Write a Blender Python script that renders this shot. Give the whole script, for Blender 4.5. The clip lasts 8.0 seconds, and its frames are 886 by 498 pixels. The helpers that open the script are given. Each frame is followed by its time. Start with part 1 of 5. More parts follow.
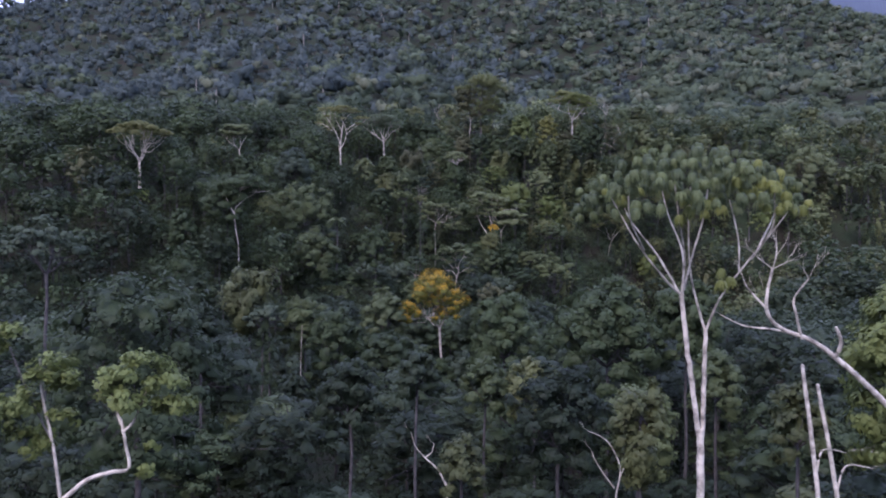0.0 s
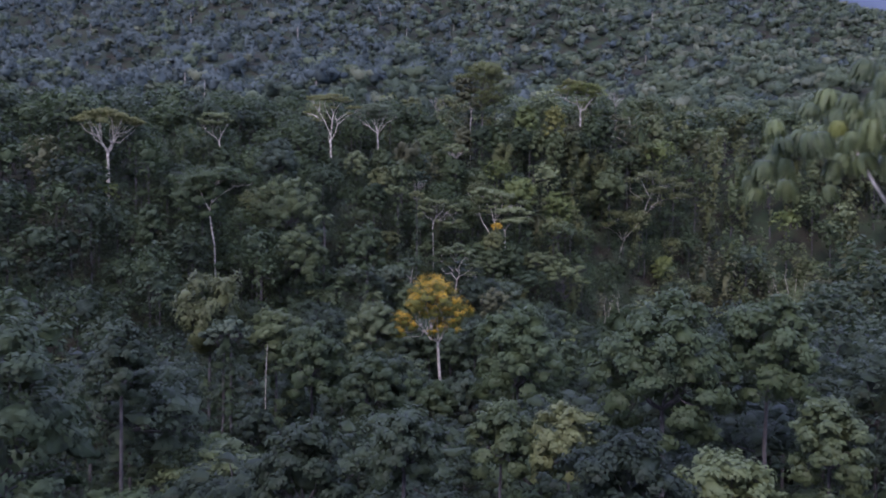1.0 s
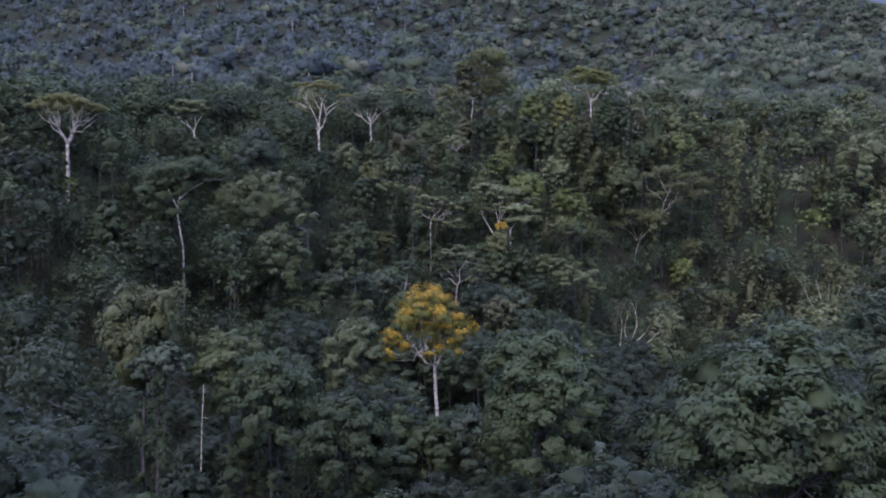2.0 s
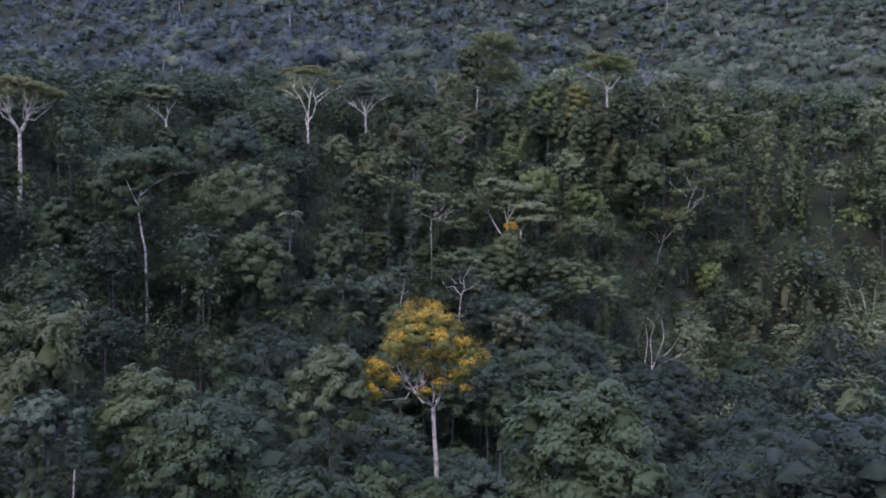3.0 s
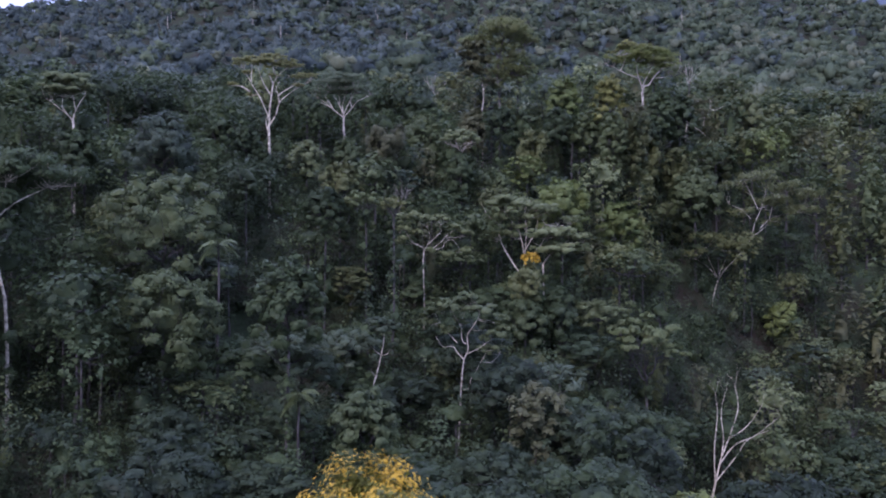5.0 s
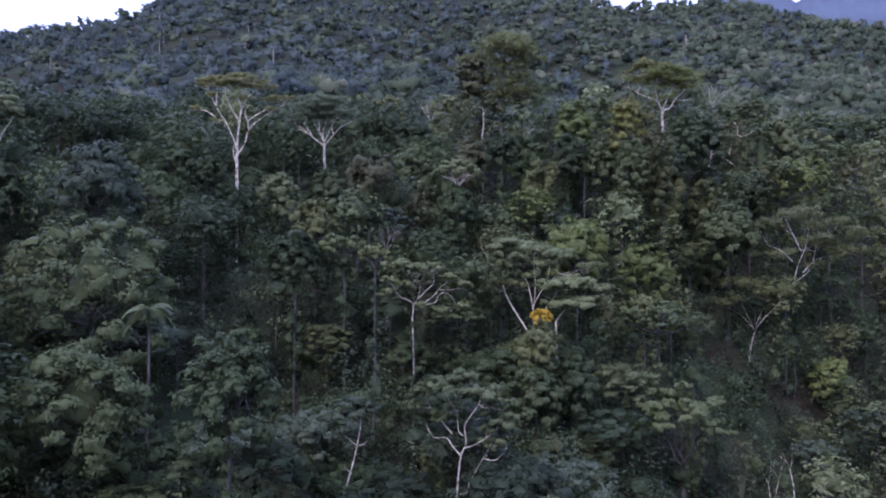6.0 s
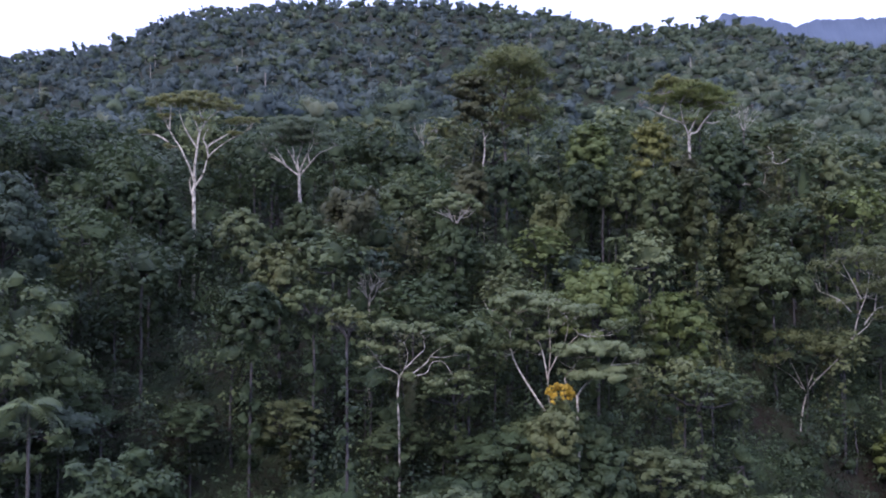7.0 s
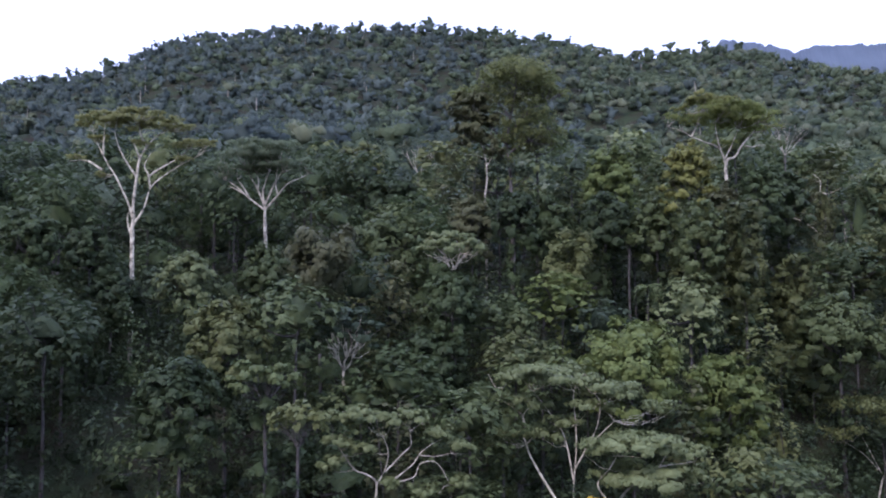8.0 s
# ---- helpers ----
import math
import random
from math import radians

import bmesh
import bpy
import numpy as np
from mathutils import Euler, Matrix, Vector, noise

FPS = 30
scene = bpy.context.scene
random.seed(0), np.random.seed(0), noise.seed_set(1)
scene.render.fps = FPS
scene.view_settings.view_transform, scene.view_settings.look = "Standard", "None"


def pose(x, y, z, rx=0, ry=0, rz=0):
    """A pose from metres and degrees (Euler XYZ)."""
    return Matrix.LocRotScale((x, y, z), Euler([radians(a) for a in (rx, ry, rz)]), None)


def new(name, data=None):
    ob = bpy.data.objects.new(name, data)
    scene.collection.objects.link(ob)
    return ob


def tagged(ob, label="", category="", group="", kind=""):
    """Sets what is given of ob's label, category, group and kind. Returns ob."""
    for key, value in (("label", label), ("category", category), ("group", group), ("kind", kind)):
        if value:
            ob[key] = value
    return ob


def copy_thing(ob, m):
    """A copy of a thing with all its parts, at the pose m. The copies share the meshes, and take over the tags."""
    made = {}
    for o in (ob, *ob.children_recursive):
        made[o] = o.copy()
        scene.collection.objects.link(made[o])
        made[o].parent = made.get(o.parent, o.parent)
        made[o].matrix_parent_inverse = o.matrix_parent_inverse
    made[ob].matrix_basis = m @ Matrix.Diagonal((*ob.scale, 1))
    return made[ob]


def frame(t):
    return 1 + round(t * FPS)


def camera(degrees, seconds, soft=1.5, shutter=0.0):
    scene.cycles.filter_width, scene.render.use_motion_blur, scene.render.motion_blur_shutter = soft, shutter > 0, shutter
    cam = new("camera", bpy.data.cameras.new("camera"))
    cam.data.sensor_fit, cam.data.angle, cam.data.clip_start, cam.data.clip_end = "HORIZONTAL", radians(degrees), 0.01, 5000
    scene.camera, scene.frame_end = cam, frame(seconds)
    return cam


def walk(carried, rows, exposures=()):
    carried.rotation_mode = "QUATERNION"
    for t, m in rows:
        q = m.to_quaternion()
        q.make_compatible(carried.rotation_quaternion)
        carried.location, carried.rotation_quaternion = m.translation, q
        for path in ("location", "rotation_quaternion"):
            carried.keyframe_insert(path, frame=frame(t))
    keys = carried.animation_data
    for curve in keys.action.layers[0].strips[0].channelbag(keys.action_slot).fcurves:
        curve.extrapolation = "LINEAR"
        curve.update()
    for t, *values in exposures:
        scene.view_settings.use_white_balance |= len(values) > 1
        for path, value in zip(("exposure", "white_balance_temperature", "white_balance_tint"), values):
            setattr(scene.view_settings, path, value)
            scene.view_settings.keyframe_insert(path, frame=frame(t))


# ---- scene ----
cam = camera(52.0, 8.0, soft=2.0, shutter=0.15)
METRES, EYE, TILT, LEAN, TURN = 160.0, 50.0, -1.0, 0.0, 0.0
ROWS = [
    (0.0, 0.0000, -0.0000, 0.0000, -0.00, 0.00, -0.00),
    (0.5, -0.0002, 0.0570, -0.0000, -0.06, -0.02, -0.06),
    (1.0, -0.0009, 0.1178, 0.0015, -0.13, -0.03, -0.10),
    (1.5, -0.0003, 0.1792, 0.0029, -0.20, -0.05, -0.13),
    (3.0, 0.0016, 0.3674, 0.0066, 0.02, 0.02, -0.12),
    (3.5, 0.0028, 0.4301, 0.0067, 0.11, 0.15, -0.08),
    (4.0, 0.0040, 0.4940, 0.0071, 0.18, 0.34, -0.02),
    (5.5, 0.0100, 0.6854, 0.0316, 0.29, 2.33, 0.14),
    (6.0, 0.0119, 0.7472, 0.0444, 0.26, 3.09, 0.21),
    (6.5, 0.0136, 0.8096, 0.0570, 0.24, 3.86, 0.27),
    (7.0, 0.0150, 0.8718, 0.0693, 0.22, 4.66, 0.32),
    (7.5, 0.0160, 0.9336, 0.0820, 0.17, 5.49, 0.36),
    (8.0, 0.0172, 0.9960, 0.0948, 0.13, 6.31, 0.40),
]
walk(cam, [(t, pose(0, 0, EYE, TILT, LEAN, TURN) @ pose(METRES * x, METRES * y, METRES * z, 90 + pitch, roll, yaw)) for t, x, y, z, yaw, pitch, roll in ROWS],
     [(0.0, 0.97, 5290, 46), (4.2, 0.94, 5170, 47), (6.0, 1.01, 5150, 47), (8.0, 1.05, 5380, 35)])


# ---- world and light ----
SUN_ELEVATION, SUN_HEADING = 42.0, 205.0
world = bpy.data.worlds.new("sky")
scene.world = world
world.use_nodes = True
wn, wl = world.node_tree.nodes, world.node_tree.links
wn.clear()
sky = wn.new("ShaderNodeTexSky")
sky.sky_type, sky.sun_disc = "NISHITA", False
sky.sun_elevation, sky.sun_rotation = radians(SUN_ELEVATION), radians(SUN_HEADING)
sky.dust_density, sky.air_density = 2.0, 1.0
cloud_co = wn.new("ShaderNodeTexCoord")
cloud = wn.new("ShaderNodeTexNoise")
cloud.inputs["Scale"].default_value, cloud.inputs["Detail"].default_value = 2.2, 5.0
cloud_ramp = wn.new("ShaderNodeValToRGB")
cloud_ramp.color_ramp.elements[0].position, cloud_ramp.color_ramp.elements[1].position = 0.25, 0.62
cloud_ramp.color_ramp.elements[0].color, cloud_ramp.color_ramp.elements[1].color = (0.75, 0.75, 0.75, 1), (1, 1, 1, 1)
sky_gain = wn.new("ShaderNodeMix")
sky_gain.data_type, sky_gain.blend_type = "RGBA", "MULTIPLY"
sky_gain.inputs[0].default_value, sky_gain.inputs[7].default_value = 1.0, (0.14, 0.14, 0.14, 1)
overcast = wn.new("ShaderNodeMix")
overcast.data_type = "RGBA"
overcast.inputs[7].default_value = (0.75, 0.87, 1.05, 1)
back = wn.new("ShaderNodeBackground")
wout = wn.new("ShaderNodeOutputWorld")
wl.new(cloud_co.outputs["Generated"], cloud.inputs["Vector"])
wl.new(cloud.outputs["Fac"], cloud_ramp.inputs["Fac"])
wl.new(sky.outputs["Color"], sky_gain.inputs[6])
wl.new(cloud_ramp.outputs["Color"], overcast.inputs[0])
wl.new(sky_gain.outputs[2], overcast.inputs[6])
zenith, brighter = wn.new("ShaderNodeSeparateXYZ"), wn.new("ShaderNodeMapRange")
brighter.inputs["To Min"].default_value, brighter.inputs["To Max"].default_value = 0.74, 1.45
wl.new(cloud_co.outputs["Generated"], zenith.inputs["Vector"])
wl.new(zenith.outputs["Z"], brighter.inputs["Value"])
wl.new(brighter.outputs["Result"], back.inputs["Strength"])
wl.new(overcast.outputs[2], back.inputs["Color"])
wl.new(back.outputs["Background"], wout.inputs["Surface"])

sun_data = bpy.data.lights.new("sun", "SUN")
sun_data.energy, sun_data.angle, sun_data.color = 1.7, radians(20), (1.0, 0.88, 0.68)
sun = new("sun", sun_data)
sun.matrix_world = pose(0, 0, 400, 90 - SUN_ELEVATION, 0, 180 - SUN_HEADING)


# ---- materials ----
def node_material(name):
    m = bpy.data.materials.new(name)
    m.use_nodes = True
    n, l = m.node_tree.nodes, m.node_tree.links
    return m, n, l, n["Principled BSDF"], n["Material Output"]


def leaf_material(name, dark, light, gloss=0.55, spread=0.35, thin=0.38):
    """Foliage: two greens mixed by leaf, by tree and by patches of growth, a waxy face and some light let through."""
    m, n, l, shader, out = node_material(name)
    geo, info, co = n.new("ShaderNodeNewGeometry"), n.new("ShaderNodeObjectInfo"), n.new("ShaderNodeTexCoord")
    patch = n.new("ShaderNodeTexNoise")
    patch.inputs["Scale"].default_value, patch.inputs["Detail"].default_value = 0.35, 3.0
    l.new(co.outputs["Object"], patch.inputs["Vector"])
    leaf_part = n.new("ShaderNodeMath")
    leaf_part.operation = "MULTIPLY"
    leaf_part.inputs[1].default_value = spread * 0.6
    l.new(geo.outputs["Random Per Island"], leaf_part.inputs[0])
    tree_part = n.new("ShaderNodeMath")
    tree_part.operation = "MULTIPLY_ADD"
    tree_part.inputs[1].default_value = 0.66
    tint = n.new("ShaderNodeAttribute")
    tint.attribute_name = "tint"
    tree_random, tree_wrap = n.new("ShaderNodeMath"), n.new("ShaderNodeMath")
    tree_wrap.operation = "FRACT"
    l.new(info.outputs["Random"], tree_random.inputs[0])
    l.new(tint.outputs["Fac"], tree_random.inputs[1])
    l.new(tree_random.outputs[0], tree_wrap.inputs[0])
    l.new(tree_wrap.outputs[0], tree_part.inputs[0])
    l.new(leaf_part.outputs[0], tree_part.inputs[2])
    span = n.new("ShaderNodeMapRange")
    span.inputs["From Min"].default_value, span.inputs["From Max"].default_value = 0.35, 0.68
    span.inputs["To Max"].default_value = 0.30
    l.new(patch.outputs["Fac"], span.inputs["Value"])
    total = n.new("ShaderNodeMath")
    total.operation, total.use_clamp = "ADD", True
    l.new(span.outputs["Result"], total.inputs[0])
    l.new(tree_part.outputs[0], total.inputs[1])
    fine = n.new("ShaderNodeTexNoise")
    fine.inputs["Scale"].default_value, fine.inputs["Detail"].default_value = 3.2, 2.0
    l.new(co.outputs["Object"], fine.inputs["Vector"])
    grain = n.new("ShaderNodeMapRange")
    grain.inputs["From Min"].default_value, grain.inputs["From Max"].default_value = 0.3, 0.7
    grain.inputs["To Min"].default_value, grain.inputs["To Max"].default_value = -0.16, 0.16
    l.new(fine.outputs["Fac"], grain.inputs["Value"])
    mottled = n.new("ShaderNodeMath")
    mottled.use_clamp = True
    l.new(total.outputs[0], mottled.inputs[0])
    l.new(grain.outputs["Result"], mottled.inputs[1])
    ramp = n.new("ShaderNodeValToRGB")
    ramp.color_ramp.elements[0].color, ramp.color_ramp.elements[1].color = (*dark, 1), (*light, 1)
    l.new(mottled.outputs[0], ramp.inputs["Fac"])
    l.new(ramp.outputs["Color"], shader.inputs["Base Color"])
    shader.inputs["Roughness"].default_value = gloss
    shader.inputs["Specular IOR Level"].default_value = 0.14
    through_leaf = n.new("ShaderNodeBsdfTranslucent")
    l.new(ramp.outputs["Color"], through_leaf.inputs["Color"])
    mix = n.new("ShaderNodeMixShader")
    mix.inputs["Fac"].default_value = thin
    l.new(shader.outputs["BSDF"], mix.inputs[1])
    l.new(through_leaf.outputs["BSDF"], mix.inputs[2])
    l.new(mix.outputs["Shader"], out.inputs["Surface"])
    return m


LEAF = {
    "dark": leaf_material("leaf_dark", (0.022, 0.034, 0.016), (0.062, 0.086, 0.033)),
    # deep holds the shade of valley bottom, left flank and undergrowth in its colour
    "deep": leaf_material("leaf_deep_shade", (0.014, 0.022, 0.012), (0.042, 0.059, 0.027)),
    "green": leaf_material("leaf_green", (0.036, 0.053, 0.022), (0.104, 0.128, 0.048)),
    "olive": leaf_material("leaf_olive", (0.043, 0.054, 0.021), (0.122, 0.136, 0.048)),
    "blue": leaf_material("leaf_blue", (0.030, 0.045, 0.026), (0.080, 0.104, 0.056)),
    "light": leaf_material("leaf_light", (0.056, 0.080, 0.023), (0.158, 0.188, 0.052)),
    "pale": leaf_material("leaf_pale", (0.060, 0.080, 0.034), (0.168, 0.194, 0.080)),
    "brown": leaf_material("leaf_brown", (0.048, 0.053, 0.025), (0.116, 0.122, 0.053)),
    # far-hill leaves: colours greyed and blued to stand for distance haze
    "distant": leaf_material("leaf_distant_haze", (0.034, 0.050, 0.045), (0.096, 0.122, 0.102), 0.8),
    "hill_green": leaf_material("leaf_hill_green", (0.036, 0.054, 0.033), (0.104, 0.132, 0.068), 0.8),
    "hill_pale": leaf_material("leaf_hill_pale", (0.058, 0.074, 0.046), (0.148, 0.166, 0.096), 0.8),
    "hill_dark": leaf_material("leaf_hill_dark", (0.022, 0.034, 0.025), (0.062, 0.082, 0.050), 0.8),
    "ochre": leaf_material("leaf_ochre", (0.085, 0.092, 0.016), (0.225, 0.205, 0.034)),
    "yellow": leaf_material("leaf_yellow", (0.17, 0.125, 0.014), (0.52, 0.335, 0.026), 0.6, 0.6),
}
COLOURS = list(LEAF)
LEAF["gold"] = leaf_material("leaf_gold", (0.082, 0.094, 0.028), (0.210, 0.212, 0.056))
LEAF["rosette"] = leaf_material("leaf_rosette", (0.038, 0.056, 0.028), (0.130, 0.160, 0.056), 0.5, 0.12)
LEAF["rosette_bright"] = leaf_material("leaf_rosette_bright", (0.085, 0.105, 0.026), (0.205, 0.225, 0.055), 0.5, 0.12)
LEAF["feather"] = leaf_material("leaf_feather", (0.095, 0.108, 0.040), (0.230, 0.235, 0.090), thin=0.66)
LEAF["moss"] = leaf_material("leaf_moss", (0.060, 0.074, 0.026), (0.155, 0.170, 0.056), thin=0.52)
LEAF["sunlit"] = leaf_material("leaf_sunlit", (0.075, 0.096, 0.030), (0.190, 0.215, 0.062), thin=0.64)
LEAF["veil"] = leaf_material("leaf_veil", (0.085, 0.110, 0.062), (0.195, 0.230, 0.125), thin=0.62)


def bark_material(name, dark, light, scale):
    m, n, l, shader, out = node_material(name)
    co = n.new("ShaderNodeTexCoord")
    stain, grain = n.new("ShaderNodeTexNoise"), n.new("ShaderNodeTexNoise")
    stain.inputs["Scale"].default_value, stain.inputs["Detail"].default_value = scale, 4.0
    grain.inputs["Scale"].default_value, grain.inputs["Detail"].default_value = scale * 9, 6.0
    l.new(co.outputs["Object"], stain.inputs["Vector"])
    l.new(co.outputs["Object"], grain.inputs["Vector"])
    add = n.new("ShaderNodeMath")
    add.operation = "MULTIPLY_ADD"
    add.inputs[1].default_value = 0.35
    l.new(grain.outputs["Fac"], add.inputs[0])
    l.new(stain.outputs["Fac"], add.inputs[2])
    ramp = n.new("ShaderNodeValToRGB")
    ramp.color_ramp.elements[0].position, ramp.color_ramp.elements[1].position = 0.48, 0.80
    ramp.color_ramp.elements[0].color, ramp.color_ramp.elements[1].color = (*dark, 1), (*light, 1)
    bump = n.new("ShaderNodeBump")
    bump.inputs["Strength"].default_value, bump.inputs["Distance"].default_value = 0.5, 0.03
    l.new(add.outputs[0], ramp.inputs["Fac"])
    l.new(ramp.outputs["Color"], shader.inputs["Base Color"])
    l.new(grain.outputs["Fac"], bump.inputs["Height"])
    l.new(bump.outputs["Normal"], shader.inputs["Normal"])
    shader.inputs["Roughness"].default_value = 0.85
    return m


BARK = {
    "white": bark_material("bark_white", (0.10, 0.088, 0.062), (0.50, 0.455, 0.335), 2.6),
    "pale": bark_material("bark_pale", (0.09, 0.08, 0.06), (0.40, 0.365, 0.28), 2.2),
    "grey": bark_material("bark_grey", (0.030, 0.027, 0.022), (0.100, 0.088, 0.074), 1.6),
    "dark": bark_material("bark_dark", (0.016, 0.014, 0.012), (0.055, 0.050, 0.042), 1.6),
}


def ground_material():
    m, n, l, shader, out = node_material("forest_floor")
    co = n.new("ShaderNodeTexCoord")
    wide, fine = n.new("ShaderNodeTexNoise"), n.new("ShaderNodeTexNoise")
    wide.inputs["Scale"].default_value, wide.inputs["Detail"].default_value = 0.12, 4.0
    fine.inputs["Scale"].default_value, fine.inputs["Detail"].default_value = 1.6, 8.0
    l.new(co.outputs["Object"], wide.inputs["Vector"])
    l.new(co.outputs["Object"], fine.inputs["Vector"])
    add = n.new("ShaderNodeMath")
    add.operation = "MULTIPLY_ADD"
    add.inputs[1].default_value = 0.6
    l.new(fine.outputs["Fac"], add.inputs[0])
    l.new(wide.outputs["Fac"], add.inputs[2])
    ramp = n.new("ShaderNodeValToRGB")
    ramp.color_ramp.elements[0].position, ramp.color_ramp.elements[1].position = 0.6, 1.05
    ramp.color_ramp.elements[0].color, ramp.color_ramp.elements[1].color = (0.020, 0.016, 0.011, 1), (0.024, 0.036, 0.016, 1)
    bump = n.new("ShaderNodeBump")
    bump.inputs["Strength"].default_value, bump.inputs["Distance"].default_value = 0.8, 0.4
    l.new(add.outputs[0], ramp.inputs["Fac"])
    l.new(ramp.outputs["Color"], shader.inputs["Base Color"])
    l.new(fine.outputs["Fac"], bump.inputs["Height"])
    l.new(bump.outputs["Normal"], shader.inputs["Normal"])
    shader.inputs["Roughness"].default_value = 0.95
    shader.inputs["Specular IOR Level"].default_value = 0.08
    return m


FLOOR = ground_material()

# ---- the lie of the land ----
PROFILE_Y = (-4000, -100, 60, 115, 130, 150, 167, 185, 197, 209, 221, 230, 240, 250, 262, 278, 305, 430)
PROFILE_Z = (24, 37, 40, 40, 37, 33, 38, 44, 45, 52, 56.5, 62, 65.5, 69.5, 77, 85.5, 92, 115)
RIDGE_X = (-1700, -786, -607, -517, -372, -319, -205, -48, 12, 128, 178, 227, 273, 312, 368, 445, 575, 1700)
RIDGE_Y = (1500, 1420, 1380, 1350, 1280, 1220, 1160, 1100, 1090, 1070, 1060, 1050, 1050, 1050, 1050, 1050, 1050, 1050)
RIDGE_Z = (200, 378, 394, 410, 401, 413, 405, 393, 384, 360, 344, 345, 350, 344, 327, 309, 284, 150)
RISE_S = (0.0, 0.28, 0.46, 0.75, 1.0)
RISE_Z = (0.0, 0.19, 0.36, 0.70, 1.0)


def canopy(x, y):
    """Height of the general canopy over the land, for arrays."""
    x, y = np.asarray(x, float), np.asarray(y, float)
    z = np.interp(y, PROFILE_Y, PROFILE_Z)
    z = z - 28 / (1 + np.exp(-(x - 28) / 6)) * np.exp(-((y - 205 - 0.8 * np.clip(x - 30, 0, 60)) / 33) ** 2)
    z = z + 0.32 * np.clip(-x - 8, 0, 70) * np.exp(-((y - 215) / 45) ** 2)
    z = z - 13 * np.exp(-((x + 20) / 7) ** 2 - ((y - 212) / 8) ** 2)
    z = z + 7 * np.exp(-((x + 22) / 14) ** 2 - ((y - 243) / 12) ** 2)
    z = z + 0.10 * np.clip(np.abs(x) - 10, 0, 60) * np.exp(-((y - 70) / 50) ** 2)
    z = z - 12 * np.exp(-((x + 7.5) / 6) ** 2 - ((y - 42) / 9) ** 2) - 10 * np.exp(-((x - 13) / 5) ** 2 - ((y - 45) / 8) ** 2)
    crest = np.interp(x, RIDGE_X, RIDGE_Z) - 113
    ridge = np.interp(x, RIDGE_X, RIDGE_Y)
    s = np.clip((y - 430) / (ridge - 430), 0, 1)
    z = z + crest * np.interp(s, RISE_S, RISE_Z)
    gullies = np.sin(x * 0.021 + 0.006 * y) * 10 + np.sin(x * 0.043 - y * 0.011 + 1.3) * 6 + np.sin(y * 0.05 + x * 0.012) * 3
    z = z + gullies * np.clip((y - 330) / 150, 0, 1) * np.clip((ridge - y) / 250, 0.0, 1)
    return z - 0.45 * np.clip(y - ridge - 25, 0, 600)


def depth_in_view(x, y):
    """How near the path along the valley's axis comes before a place is passed."""
    return max(y - 160, abs(x) / 0.488)


TREE_HEIGHT = 18.0


def land(x, y):
    return canopy(x, y) - TREE_HEIGHT - 1.0 + 9.0 * np.clip((np.asarray(y, float) - 320) / 80, 0, 1)


# ---- mesh helpers ----
def make_mesh(name, verts, quads, mats, tris=None, index=None, smooth=False, normals=None, tint=None):
    me = bpy.data.meshes.new(name)
    verts = np.asarray(verts, np.float32)
    quads = np.asarray(quads, np.int32).reshape(-1, 4)
    tris = np.zeros((0, 3), np.int32) if tris is None else np.asarray(tris, np.int32).reshape(-1, 3)
    me.vertices.add(len(verts))
    me.vertices.foreach_set("co", verts.ravel())
    me.loops.add(quads.size + tris.size)
    me.loops.foreach_set("vertex_index", np.concatenate([quads.ravel(), tris.ravel()]).astype(np.int32))
    me.polygons.add(len(quads) + len(tris))
    starts = np.concatenate([np.arange(len(quads)) * 4, quads.size + np.arange(len(tris)) * 3]).astype(np.int32)
    me.polygons.foreach_set("loop_start", starts)
    for m in mats:
        me.materials.append(m)
    if index is not None:
        me.polygons.foreach_set("material_index", np.asarray(index, np.int32))
    if smooth:
        me.polygons.foreach_set("use_smooth", np.ones(len(quads) + len(tris), bool))
    me.update(calc_edges=True)
    if normals is not None:
        me.attributes.new("custom_normal", "FLOAT_VECTOR", "POINT").data.foreach_set("vector", np.asarray(normals, np.float32).ravel())
    if tint is not None:
        me.attributes.new("tint", "FLOAT", "POINT").data.foreach_set("value", np.asarray(tint, np.float32))
    return me


def part(name, me, parent, label="", kind=""):
    ob = new(name, me)
    ob.parent = parent
    return tagged(ob, label, kind=kind)


def thing(name, x, y, z, label, category, group=""):
    ob = new(name)
    ob.empty_display_size = 0.5
    ob.location = (x, y, z)
    return tagged(ob, label, category, group)


class Shape:
    """Vertices, quads and triangles gathered for one mesh."""

    def __init__(self):
        self.v, self.q, self.t, self.n, self.count = [], [], [], [], 0

    def add(self, v, q=(), t=(), n=None):
        v = np.asarray(v, float).reshape(-1, 3)
        if len(q):
            self.q.append(np.asarray(q).reshape(-1, 4) + self.count)
        if len(t):
            self.t.append(np.asarray(t).reshape(-1, 3) + self.count)
        self.v.append(v)
        self.n.append(np.zeros((0, 3)) if n is None else np.asarray(n, float).reshape(-1, 3))
        self.count += len(v)

    def normals(self):
        """The leaves' soft normals, where every piece has them."""
        return np.concatenate(self.n) if self.v and all(len(a) == len(b) for a, b in zip(self.n, self.v)) else None

    def arrays(self):
        v = np.concatenate(self.v) if self.v else np.zeros((0, 3))
        q = np.concatenate(self.q) if self.q else np.zeros((0, 4), int)
        t = np.concatenate(self.t) if self.t else np.zeros((0, 3), int)
        return v, q, t

    def mesh(self, name, mat, smooth=False):
        v, q, t = self.arrays()
        n = self.normals()
        return make_mesh(name, v, q, [mat], t, smooth=smooth or n is not None, normals=n)


